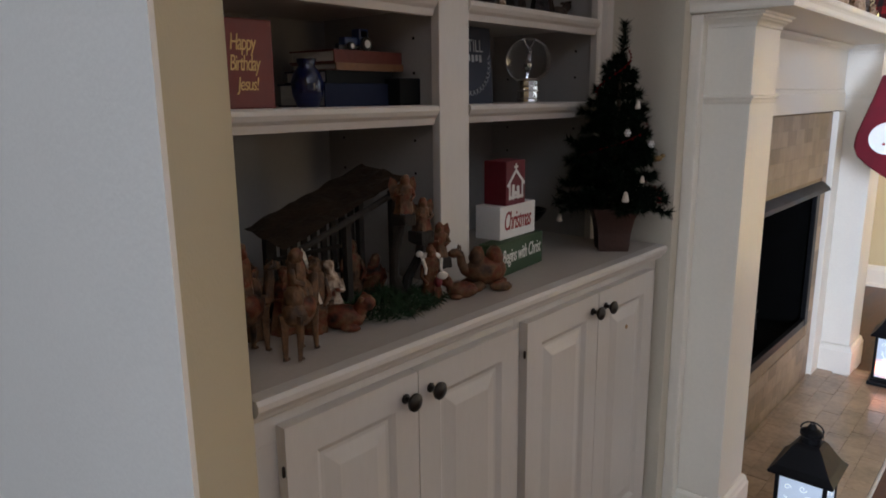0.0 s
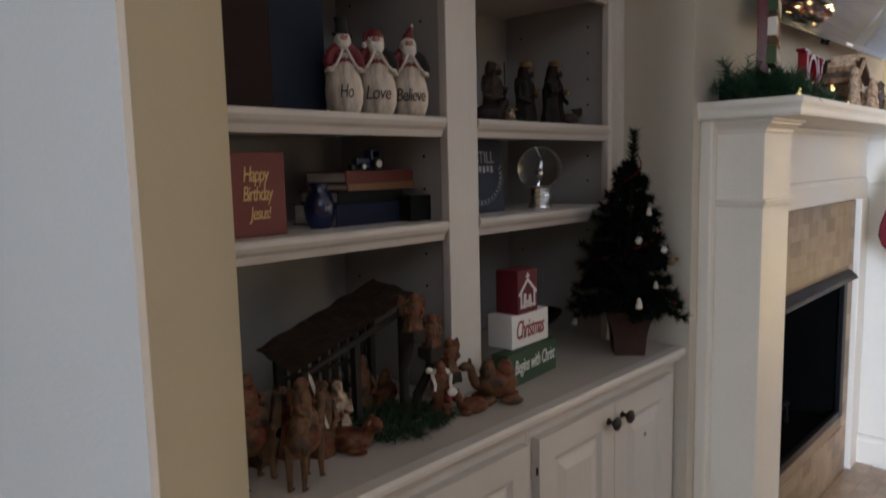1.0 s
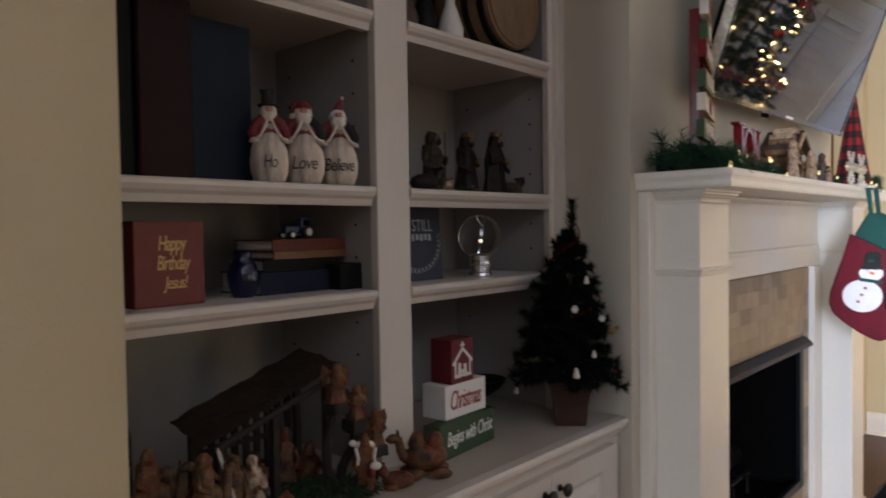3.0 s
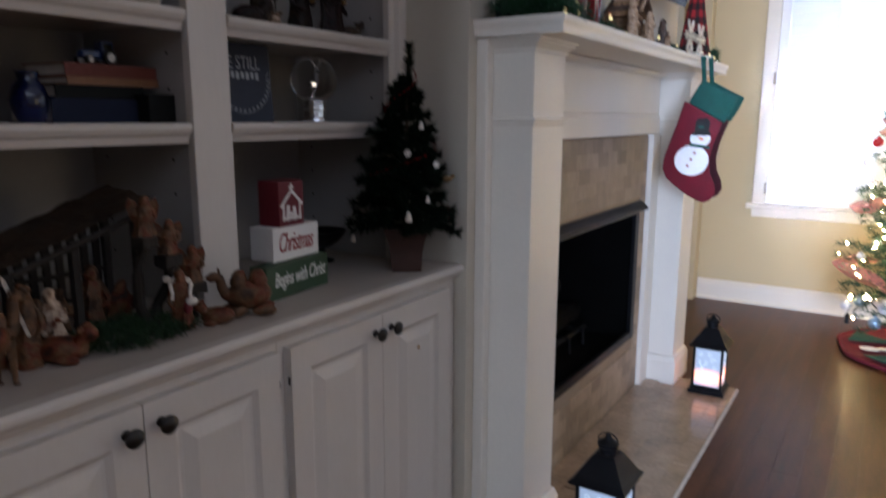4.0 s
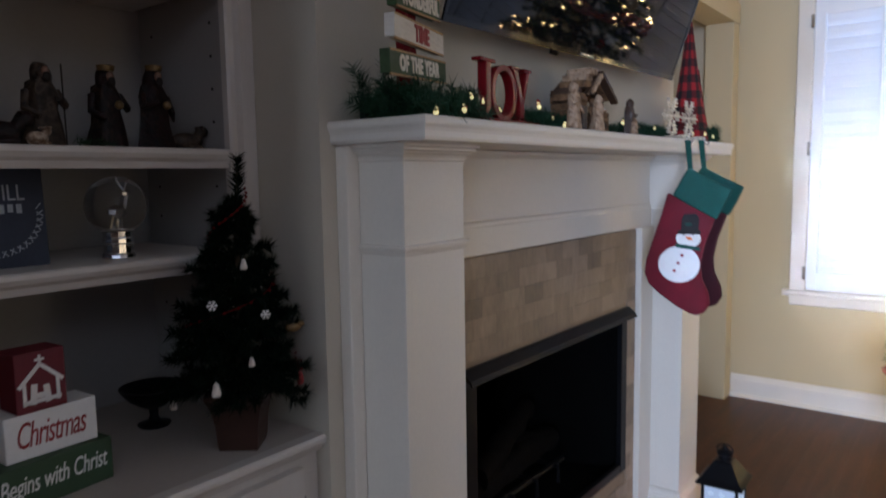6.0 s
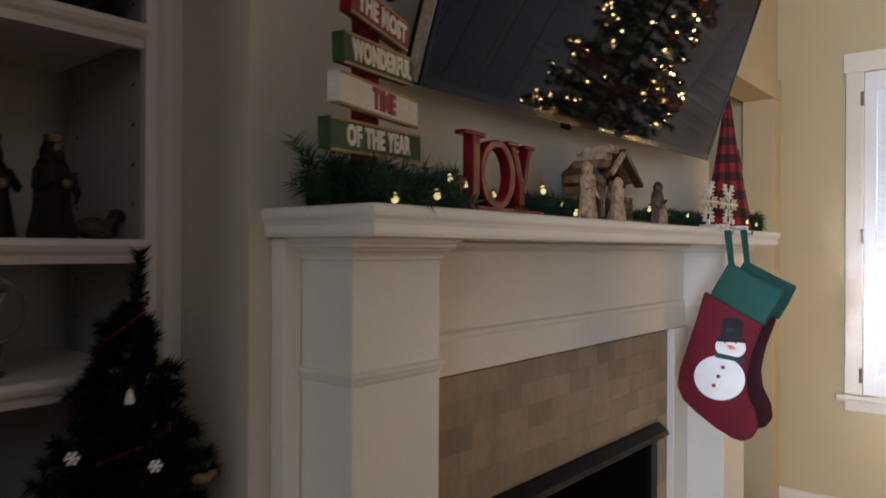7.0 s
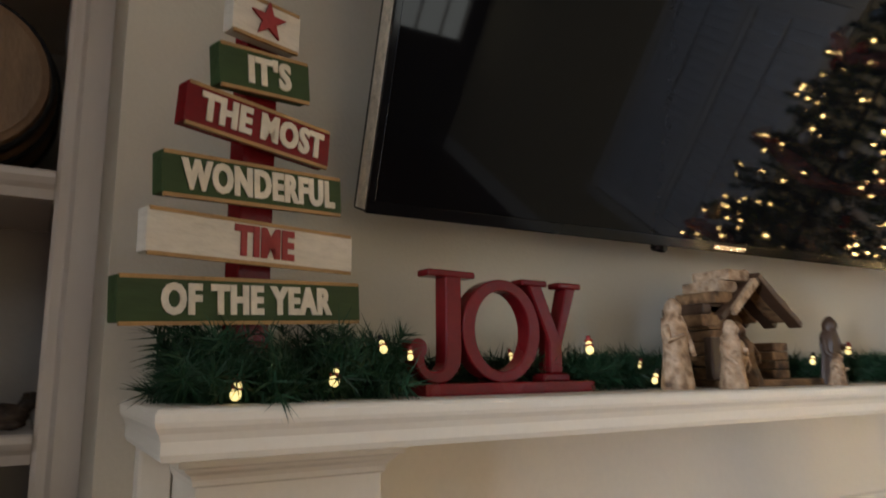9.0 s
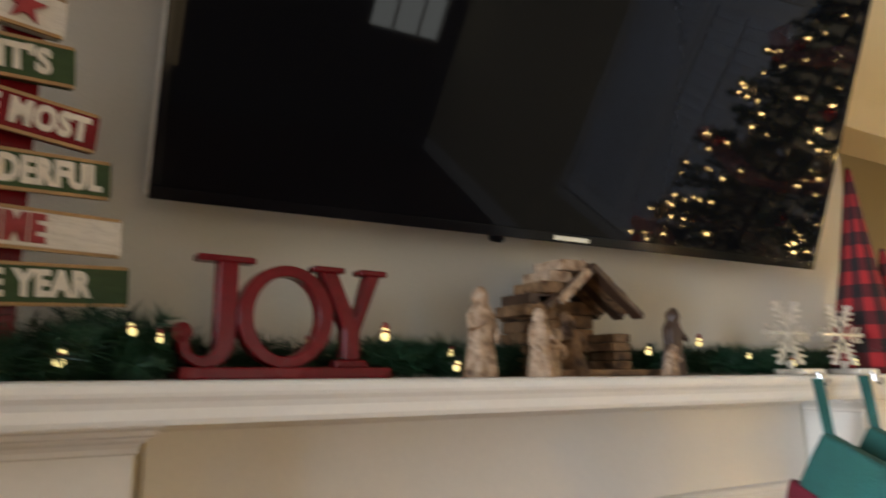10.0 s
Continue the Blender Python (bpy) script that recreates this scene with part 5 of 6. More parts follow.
def camel(h, mats, m, label, rider=True, sitting=False):
    bm = bmesh.new()
    body_z = 0.55 * h if not sitting else 0.26 * h
    ball(bm, (0, 0, body_z), 0.20 * h, (1.5, 0.85, 0.95), 12)
    for hx in (-0.12, 0.12):
        ball(bm, (hx * h, 0, body_z + 0.17 * h), 0.14 * h, (0.85, 0.85, 1.2), 10)
    nx, nz = (0.36, 0.22) if sitting else (0.44, 0.34)
    tube([(0.24 * h, 0, body_z), ((nx - 0.06) * h, 0, body_z + 0.03 * h), ((nx - 0.02) * h, 0, body_z + (nz - 0.12) * h), (nx * h, 0, body_z + nz * h)], 0.085 * h, 8, bm, 0.055 * h)
    ball(bm, ((nx + 0.06) * h, 0, body_z + (nz + 0.03) * h), 0.075 * h, (1.5, 0.85, 0.85), 8)
    for ex in (-1, 1):
        ball(bm, ((nx + 0.01) * h, ex * 0.045 * h, body_z + (nz + 0.10) * h), 0.022 * h, (0.7, 0.7, 1.6), 6)
    if sitting:
        for lx, ly in ((-0.18, 0.14), (-0.18, -0.14), (0.18, 0.13), (0.18, -0.13)):
            ball(bm, (lx * h, ly * h, 0.07 * h), 0.09 * h, (1.8, 0.7, 0.8), 8)
    else:
        for lx, ly in ((-0.22, 0.09), (-0.20, -0.09), (0.20, 0.09), (0.22, -0.09)):
            tube([(lx * h, ly * h, body_z), (lx * h * 1.05, ly * h, 0.27 * h), (lx * h * 1.0, ly * h, 0.03 * h)], 0.055 * h, 7, bm, 0.025 * h)
            ball(bm, (lx * h + 0.02 * h, ly * h, 0.022 * h), 0.035 * h, (1.4, 1, 0.62), 7)
    for v in bm.verts:
        v.co += 0.022 * h * noise.noise_vector(v.co * (9 / h))
    pieces = [(bm, 0, None)]
    if rider:
        pieces.append((robed(0.62 * h, 0.15 * h, 0, 0.15), 1, Matrix.Translation((-0.02 * h, 0, body_z + 0.10 * h))))
        cl = bmesh.new()
        ball(cl, (0, 0, body_z + 0.04 * h), 0.19 * h, (1.0, 1.08, 0.9), 12)
        pieces.append((cl, 2, None))
    return statue("camel_figurine", pieces, mats, m, label, "figurine", "nativity figures")


camel(0.125, [M["resin_grey"], M["resin"], M["resin_red"]], pose(-0.768, 0.612, TOP, 0, 0, 118), "standing brown camel figurine with a robed rider")
camel(0.130, [M["resin_grey"], M["resin"], M["resin_red"]], pose(-0.822, 0.558, TOP, 0, 0, 105), "brown camel figurine with a red saddle cloth")
camel(0.112, [M["resin"]], pose(-0.780, 1.062, TOP, 0, 0, 232) @ Matrix.Diagonal((1.25, 1.25, 1.30, 1)), "tan camel figurine lying down beside the partition", False, True)


def cow(m, label, mats, s=1.0):
    bm = bmesh.new()
    ball(bm, (0, 0, 0.016 * s), 0.018 * s, (1.7, 0.9, 0.9), 10)
    ball(bm, (0.030 * s, 0, 0.034 * s), 0.010 * s, (1.2, 0.9, 1.1), 8)
    tube([(0.020 * s, 0, 0.022 * s), (0.028 * s, 0, 0.034 * s)], 0.009 * s, 8, bm)
    for y in (-1, 1):
        ball(bm, (0.026 * s, y * 0.011 * s, 0.041 * s), 0.004 * s, (1, 1.6, 0.8), 6)
        ball(bm, (0.012 * s, y * 0.014 * s, 0.006 * s), 0.006 * s, (2.2, 0.8, 0.9), 7)
    return statue("animal_figurine", [(bm, 0, None)], mats, m, label, "figurine", "nativity figures")


cow(pose(-0.812, 0.728, TOP, 0, 0, 40), "rust coloured calf figurine lying on the counter", [M["resin_red"]], 1.3)
cow(pose(-0.776, 0.985, TOP, 0, 0, 225), "small red and tan lamb figurine", [M["resin_red"]], 1.0)
for x, y, h, r, key, lean, lab in (
        (-0.835, 0.690, 0.130, 0.021, "resin", 0.03, "tan robed figurine holding a pale blade"),
        (-0.850, 0.742, 0.110, 0.020, "resin_white", -0.05, "cream winged figurine by the stable"),
        (-0.862, 0.715, 0.088, 0.022, "resin_grey", 0.1, "crouching brown figurine at the stable front"),
        (-0.925, 0.850, 0.115, 0.022, "resin", 0.0, "tan robed figurine under the roof"),
        (-0.905, 0.880, 0.080, 0.022, "resin_red", 0.1, "kneeling rust figurine inside the stable"),
        (-0.925, 0.780, 0.085, 0.022, "resin_grey", 0.1, "kneeling brown figurine under the roof"),
        (-0.880, 0.610, 0.120, 0.022, "resin_grey", 0.0, "brown robed figurine behind the camels"),
        (-0.868, 0.655, 0.112, 0.021, "resin_red", 0.05, "rust cloaked figurine behind the camels")):
    figure(pose(x, y, TOP, 0, 0, 60 + 40 * lean), h, r, [M[key]], lab, "nativity figures", lean, rough=0.20)
solid("toy_sword", prism([(-0.0022, 0.0), (0.0022, 0.0), (0.0028, 0.085), (0.0, 0.094), (-0.0028, 0.085)], -0.0007, 0.0007, "y"), M["silver"], "thin pale metal blade held by a figurine", "toy sword", m=pose(-0.806, 0.682, TOP + 0.054, 0, -16, 60))
# the shepherd with a white lamb over the shoulders
lamb, bag = bmesh.new(), bmesh.new()
ball(lamb, (0.0, 0.004, 0.083), 0.010, (2.0, 0.9, 0.9), 10)
ball(lamb, (-0.021, -0.002, 0.090), 0.006, (1.2, 0.9, 1.0), 8)
for sx in (-0.016, 0.018):
    tube([(sx, -0.004, 0.080), (sx * 0.8, -0.016, 0.066), (sx * 0.9, -0.019, 0.056)], 0.0035, 6, lamb, 0.0025)
ball(lamb, (0.017, -0.018, 0.052), 0.0075, (1.4, 0.9, 1.0), 8)
ball(bag, (0.010, -0.014, 0.040), 0.010, (0.8, 0.8, 1.1), 8)
figure(pose(-0.806, 0.934, TOP, 0, 0, 55), 0.108, 0.019, [M["resin_red"], M["fur_white"], M["coat"]], "shepherd figurine in rust robes carrying a white lamb", "nativity figures", 0.0, ((lamb, 1, None), (bag, 2, None)), 0.18)
for x, y, z, h, lab in ((-0.826, 0.888, 0.978, 0.064, "small tan winged figurine on the upper ledge"), (-0.822, 0.928, 0.942, 0.056, "small tan winged figurine on the middle ledge"), (-0.820, 0.970, 0.886, 0.062, "small tan winged figurine on the lower ledge")):
    wing = bmesh.new()
    for sd in (-1, 1):
        prism([(sd * 0.002, h * 0.62), (sd * 0.012, h * 0.90), (sd * 0.021, h * 0.98), (sd * 0.025, h * 0.74), (sd * 0.021, h * 0.44), (sd * 0.013, h * 0.24), (sd * 0.004, h * 0.36)], 0.009, 0.013, "y", wing)
    statue("figurine", [(robed(h, 0.017, 0.05, 0.16), 0, None), (wing, 0, None)], [M["resin"]], pose(x, y, z, 0, 0, 55), lab, "figurine", "nativity figures")
rows = []
for k in range(190):
    a, r = rng.uniform(0, 2 * math.pi), 0.098 * math.sqrt(rng.random())
    p = (-0.832 + 0.72 * r * math.cos(a), 0.850 + r * math.sin(a), TOP + 0.004)
    rows.append((p, (p[0] + rng.normal() * 0.012, p[1] + rng.normal() * 0.012, TOP + 0.012 + 0.036 * rng.random() * (1 - r / 0.12))))
gm = thing("moss_mat", pose(0, 0, 0), "clump of green artificial moss in front of the stable", "moss")
mesh_part("moss", needles(rows, rng, 0.014, 0.0010, 26, 1.0), M["moss"], gm, "", "stuff")

# ---- second shelf ----
S2 = 1.160
M["box_red"] = mat("orange_red_box_paint", (0.13, 0.012, 0.008), 0.5, vary=0.15, scale=20, bump=0.05)
hb = thing("message_box", pose(-0.918, 0.648, S2, 0, 0, 91), "red wooden box sign with gold script", "box sign")
part("body", block(-0.061, 0.053, 0.0, 0.045, 0, 0.132, 0.002), M["box_red"], hb)
M["gold"] = mat("gold_lettering", (0.62, 0.40, 0.15), 0.5, vary=0.1, scale=25)
o = part("lettering", text_bm("Happy", 0.046, 0.031, 0.001, 0.2, 0.85), M["gold"], hb)
o.location = (0.0, -0.0006, 0.094)
o = part("lettering", text_bm("Birthday", 0.054, 0.030, 0.001, 0.2, 0.85), M["gold"], hb)
o.location = (0.002, -0.0006, 0.064)
o = part("lettering", text_bm("Jesus!", 0.040, 0.026, 0.001, 0.2, 0.85), M["gold"], hb)
o.location = (0.004, -0.0006, 0.034)


def book(m, w, d, h, key, label, page=True):
    """Lying book: w along its spine, d deep, h thick; spine to the front."""
    t = thing("book", m, label, "book")
    bm = bmesh.new()
    prism([(0, 0), (d, 0), (d, 0.0025), (0.003, 0.0025), (0.003, h - 0.0025), (d, h - 0.0025), (d, h), (0, h)], -w / 2, w / 2, "x", bm)
    part("cover", bm, M[key], t)
    part("page_block", block(-w / 2 + 0.004, w / 2 - 0.004, 0.0032, d - 0.004, 0.0027, h - 0.0027, 0), M["chalk"], t, "aged page block")
    return t


M["cloth_navy"] = mat("navy_book_cloth", (0.012, 0.016, 0.034), spec=0.12, rough=0.7, vary=0.2, scale=20, bump=0.1, fine=300)
M["cloth_black"] = mat("black_book_cloth", (0.007, 0.008, 0.008), spec=0.12, rough=0.6, vary=0.2, scale=20, bump=0.1, fine=300)
M["cloth_maroon"] = mat("maroon_book_leather", (0.016, 0.006, 0.006), spec=0.12, rough=0.5, vary=0.25, scale=20, bump=0.15)
M["cloth_rust"] = mat("rust_book_cloth", (0.12, 0.026, 0.016), 0.7, vary=0.2, scale=20, bump=0.1)
M["cloth_tan"] = mat("tan_book_leather", (0.17, 0.075, 0.030), 0.6, vary=0.25, scale=20, bump=0.1)
book(pose(-0.945, 0.905, S2, 0, 0, 92), 0.170, 0.13, 0.040, "cloth_navy", "navy cloth book lying flat at the bottom of a stack")
book(pose(-0.955, 0.915, S2 + 0.0405, 0, 0, 90), 0.160, 0.12, 0.022, "cloth_black", "black cloth book lying in a stack")
book(pose(-0.952, 0.940, S2 + 0.063, 0, 0, 93), 0.176, 0.12, 0.013, "cloth_tan", "thin tan leather book in a stack")
book(pose(-0.956, 0.940, S2 + 0.0765, 0, 0, 93), 0.176, 0.12, 0.022, "cloth_rust", "rust red cloth book on top of a stack")
solid("black_box", bevelled(prism([(-0.034, 0), (0.040, 0), (0.030, 0.050), (-0.034, 0.050)], 0, 0.10, "y"), 0.003), M["cloth_black"], "small black keepsake box on the shelf", "box", m=pose(-0.915, 0.985 + 0.025, S2, 0, 0, 90))
tr = thing("toy_tractor", pose(-0.985, 0.928, S2 + 0.099, 0, 0, 92), "blue toy tractor with white wheel hubs on a book", "toy tractor")
M["toy_blue"] = mat("blue_toy_enamel", (0.012, 0.035, 0.14), 0.3, vary=0.15, scale=20)
M["rubber"] = mat("black_rubber", (0.015, 0.015, 0.015), 0.8, vary=0.2, scale=40)
part("body", block(-0.030, 0.004, -0.009, 0.009, 0.010, 0.024, 0.003), M["toy_blue"], tr)
part("cab", block(0.0045, 0.028, -0.011, 0.011, 0.010, 0.040, 0.003), M["toy_blue"], tr)
part("window", block(0.008, 0.024, -0.0118, -0.0112, 0.025, 0.036, 0), M["screen"], tr)
for x, r in ((-0.022, 0.0075), (0.016, 0.0125)):
    for s in (-1, 1):
        w = part("wheel", lathe([(r * 0.6, -0.004), (r, -0.003), (r, 0.003), (r * 0.6, 0.004)], 16), M["rubber"], tr)
        w.matrix_local = pose(x, s * 0.0155, r, 90)
        part("hub", lathe([(r * 0.58, -0.0048), (r * 0.58, 0.0048)], 14), M["felt_white"], w, "white wheel hub")
M["glass_blue"] = mat("cobalt_glass", (0.004, 0.012, 0.08), 0.08, vary=0.15, scale=20, bump=0.0, trans=0.6)
solid("glass_vase", lathe([(0.018, 0), (0.020, 0.004), (0.026, 0.020), (0.028, 0.040), (0.022, 0.058), (0.014, 0.068), (0.017, 0.080), (0.014, 0.080), (0.004, 0.060)], 22), M["glass_blue"], "shiny cobalt blue glass vase on the shelf", "vase", m=pose(-0.955, 0.793, S2), smooth=60)
cb = thing("chalkboard_plaque", pose(-0.948, 1.213, S2, -4, 0, 90), "dark slate blue plaque with white chalk lettering", "plaque")
M["slate"] = mat("slate_blue_board", (0.032, 0.039, 0.058), 0.8, vary=0.15, scale=20, bump=0.05)
M["chalkwhite"] = mat("chalk_marks", (0.34, 0.36, 0.38), 0.9, vary=0.2, scale=60)
part("board", block(-0.092, 0.092, 0, 0.010, 0, 0.162, 0.002), M["slate"], cb)
o = part("lettering", text_bm("BE STILL", 0.100, 0.026, 0.0008, 0, 1.0), M["chalkwhite"], cb)
o.location = (0.012, -0.0005, 0.122)
bm = bmesh.new()
for k in range(7):
    box(bm, -0.030 + 0.013 * k, -0.022 + 0.013 * k, -0.0009, -0.0001, 0.088 + 0.002 * (k % 2), 0.103)
part("script_line", bm, M["chalkwhite"], cb, "line of chalk script")
bm = bmesh.new()
for k in range(40):
    a = math.pi * (0.95 + 1.1 * k / 39)
    p = Vector((0.012 + 0.066 * math.cos(a), -0.0006, 0.085 + 0.058 * math.sin(a)))
    tube([p, p + Vector((0.012 * math.cos(a + (0.7 if k % 2 else -0.7)), 0, 0.012 * math.sin(a + (0.7 if k % 2 else -0.7))))], 0.0009, 5, bm)
part("wreath", bm, M["chalkwhite"], cb, "chalk laurel wreath")
sgl = thing("snow_globe", pose(-0.930, 1.414, S2), "glass snow globe with a silver deer on a chrome base", "snow globe")
part("base", lathe([(0.027, 0), (0.0285, 0.003), (0.0275, 0.008), (0.0250, 0.011), (0.0250, 0.026), (0.0265, 0.029), (0.0265, 0.036), (0.0250, 0.039), (0.0255, 0.050), (0.021, 0.055)], 14), M["chrome"], sgl, "faceted polished chrome base", 20)
gl_m = bpy.data.materials.new("clear_glass")
gl_m.use_nodes = True
gb = gl_m.node_tree.nodes["Principled BSDF"]
gb.inputs["Base Color"].default_value, gb.inputs["Roughness"].default_value = (0.97, 0.98, 0.98, 1), 0.02
gb.inputs["Transmission Weight"].default_value, gb.inputs["IOR"].default_value = 1.0, 1.22
M["glass"] = gl_m
bm = bmesh.new()
ball(bm, (0, 0, 0.094), 0.052, (1, 1, 1), 28)
g = part("globe", bm, M["glass"], sgl, "clear glass ball", 180)
g.visible_shadow = False
bm = bmesh.new()
ball(bm, (0, 0, 0.078), 0.010, (1.5, 0.8, 0.8), 8)
for x in (-0.010, -0.006, 0.007, 0.011):
    tube([(x, 0.003 if x > 0 else -0.003, 0.074), (x, 0.003, 0.052)], 0.0016, 5, bm)
tube([(0.010, 0, 0.080), (0.015, 0, 0.094)], 0.004, 6, bm)
ball(bm, (0.018, 0, 0.097), 0.005, (1.4, 0.8, 0.8), 7)
for s in (-1, 1):
    tube([(0.015, 0, 0.100), (0.012, s * 0.006, 0.110), (0.016, s * 0.008, 0.118)], 0.0012, 5, bm)
part("deer", bm, M["chrome"], sgl, "silver standing deer").matrix_local = pose(0, 0, -0.018, 0, 0, 120) @ Matrix.Scale(1.32, 4)
part("mound", lathe([(0.024, 0.0555), (0.018, 0.058), (0.001, 0.060)], 16), M["felt_white"], sgl)

# ---- third shelf ----
S3 = 1.355
M["snow"] = mat("crackled_white_resin", (0.46, 0.40, 0.33), 0.6, vary=0.6, scale=45, bump=0.25, fine=130, stretch=(1, 1, 0.22))
M["ink"] = mat("black_script", (0.01, 0.01, 0.01), 0.6, vary=0.1, scale=40)


def egg_figure(y, x, words, hat, label, rz=60):
    """A plain egg-bodied holiday figure: short open coat with fur edging, beard or round head, and a hat."""
    body = lathe([(0.022, 0), (0.030, 0.005), (0.036, 0.022), (0.0375, 0.040), (0.034, 0.060), (0.027, 0.078), (0.022, 0.090), (0.018, 0.105)], 22, None, (0, 0, 0), (1, 0.8))
    for v in body.verts:
        v.co += 0.0012 * noise.noise_vector(v.co * 90)
    coat, dark, trim_, head, face, hat_bm, fur = (bmesh.new() for _ in range(7))
    for sd, bm in ((-1, coat), (1, dark if hat != "top" else coat)):
        tube([(sd * 0.010, 0, 0.114), (sd * 0.024, -0.002, 0.104), (sd * 0.031, -0.006, 0.088), (sd * 0.029, -0.014, 0.078)], 0.011, 9, bm, 0.009)
        arc = [(sd * 0.004, -0.0205, 0.110), (sd * 0.010, -0.0245, 0.096), (sd * 0.018, -0.0275, 0.083), (sd * 0.031, -0.018, 0.074), (sd * 0.036, -0.006, 0.074)]
        tube(arc, 0.0026, 7, trim_, 0.0022)
        ball(fur, (sd * 0.028, -0.016, 0.076), 0.0085, (1, 1, 0.55), 8)
    add(coat, lathe([(0.030, 0.078), (0.029, 0.092), (0.022, 0.108), (0.010, 0.116)], 16, None, (0, 0.004, 0), (1, 0.75)))
    ball(head, (0, -0.003, 0.126), 0.0155, (1.05, 1, 1.1), 12)
    if hat != "top":
        ball(head, (0, -0.010, 0.117), 0.0125, (1.15, 0.9, 1.2), 10)
    for v in head.verts:
        v.co += 0.0016 * noise.noise_vector(v.co * 160)
    ball(face, (0, -0.0165, 0.130), 0.0062, (1.2, 0.6, 0.8), 8)
    eyes = bmesh.new()
    for sd in (-1, 1):
        ball(eyes, (sd * 0.0045, -0.0205, 0.1325), 0.0014, (1, 1, 1), 6)
    if hat == "top":
        hat_bm = lathe([(0.0200, 0.137), (0.0205, 0.140), (0.0125, 0.142), (0.0115, 0.158), (0.0135, 0.166), (0.002, 0.168)], 14)
        for v in hat_bm.verts:
            v.co.x -= 0.10 * max(0, v.co.z - 0.14)
    elif hat == "side":
        hat_bm = lathe([(0.0165, 0.130), (0.0155, 0.139), (0.009, 0.147), (0.003, 0.150)], 14)
        tube([(-0.004, 0, 0.146), (-0.016, -0.002, 0.142), (-0.020, -0.006, 0.126)], 0.006, 8, hat_bm, 0.003)
        ball(fur, (-0.020, -0.007, 0.121), 0.0055, (1, 1, 1), 8)
    else:
        hat_bm = lathe([(0.0110, 0.139), (0.0085, 0.148), (0.005, 0.156), (0.002, 0.163)], 12)
        for v in hat_bm.verts:
            v.co.x += 0.35 * max(0, v.co.z - 0.139)
        ball(fur, (0.009, 0, 0.164), 0.0035, (1, 1, 1), 8)
    pieces = [(body, 0, None), (coat, 1, None), (dark, 2, None), (trim_, 3, None), (fur, 3, None), (head, 3, None), (face, 5, None), (eyes, 2, None), (hat_bm, 2 if hat == "top" else 1, None)]
    t = text_bm(words, 0.026 if len(words) < 3 else (0.044 if len(words) < 5 else 0.054), 0.023, 0.001, 0.2, 0.9)
    for v in t.verts:
        v.co.y = -0.0303 * math.sqrt(max(0.05, 1 - (v.co.x / 0.0378) ** 2)) - 0.0006 + v.co.y * 0.5
        v.co.z += 0.038
    pieces.append((t, 4, None))
    return statue("holiday_figurine", pieces, [M["snow"], M["coat"], M["felt_black"], M["fur_white"], M["ink"], M["face"]], pose(x, y, S3, 0, 0, rz) @ Matrix.Diagonal((0.88, 0.88, 0.96, 1) if hat == "top" else (1, 1, 1, 1)), label, "figurine", "egg-shaped holiday figurines")


M["face"] = mat("painted_pink_resin", (0.42, 0.22, 0.16), 0.6, vary=0.2, scale=60)
egg_figure(0.818, -0.905, "Ho", "top", "cream egg-shaped snowman figurine with black top hat", 62)
egg_figure(0.890, -0.905, "Love", "side", "cream egg-shaped santa figurine with drooping red hat", 58)
egg_figure(0.964, -0.900, "Believe", "up", "cream egg-shaped santa figurine with small pointed hat", 58)


def upright_book(y0, y1, h, x, key, label):
    t = thing("book", pose(x, (y0 + y1) / 2, S3, 0, 0, 90), label, "book", "tall books on the shelf")
    w = y1 - y0
    bm = bmesh.new()
    prism([(-w / 2, 0.20), (-w / 2, 0.003), (-w / 2 + 0.003, 0), (w / 2 - 0.003, 0), (w / 2, 0.003), (w / 2, 0.20), (w / 2 - 0.003, 0.20), (w / 2 - 0.003, 0.004), (-w / 2 + 0.003, 0.004), (-w / 2 + 0.003, 0.20)], 0, h, "z", bm)
    part("cover", bm, M[key], t)
    part("page_block", block(-w / 2 + 0.0032, w / 2 - 0.0032, 0.0045, 0.195, 0.003, h - 0.003, 0), M["chalk"], t, "aged page block")


M["cloth_blue"] = mat("dark_blue_book_cloth", (0.012, 0.018, 0.030), spec=0.12, rough=0.6, vary=0.2, scale=20, bump=0.1)
upright_book(0.505, 0.600, 0.27, -0.93, "cloth_black", "tall black binder standing on the shelf")
upright_book(0.602, 0.690, 0.285, -0.92, "cloth_maroon", "tall dark maroon album standing on the shelf")
upright_book(0.694, 0.812, 0.27, -0.945, "cloth_blue", "tall dark blue album standing on the shelf")

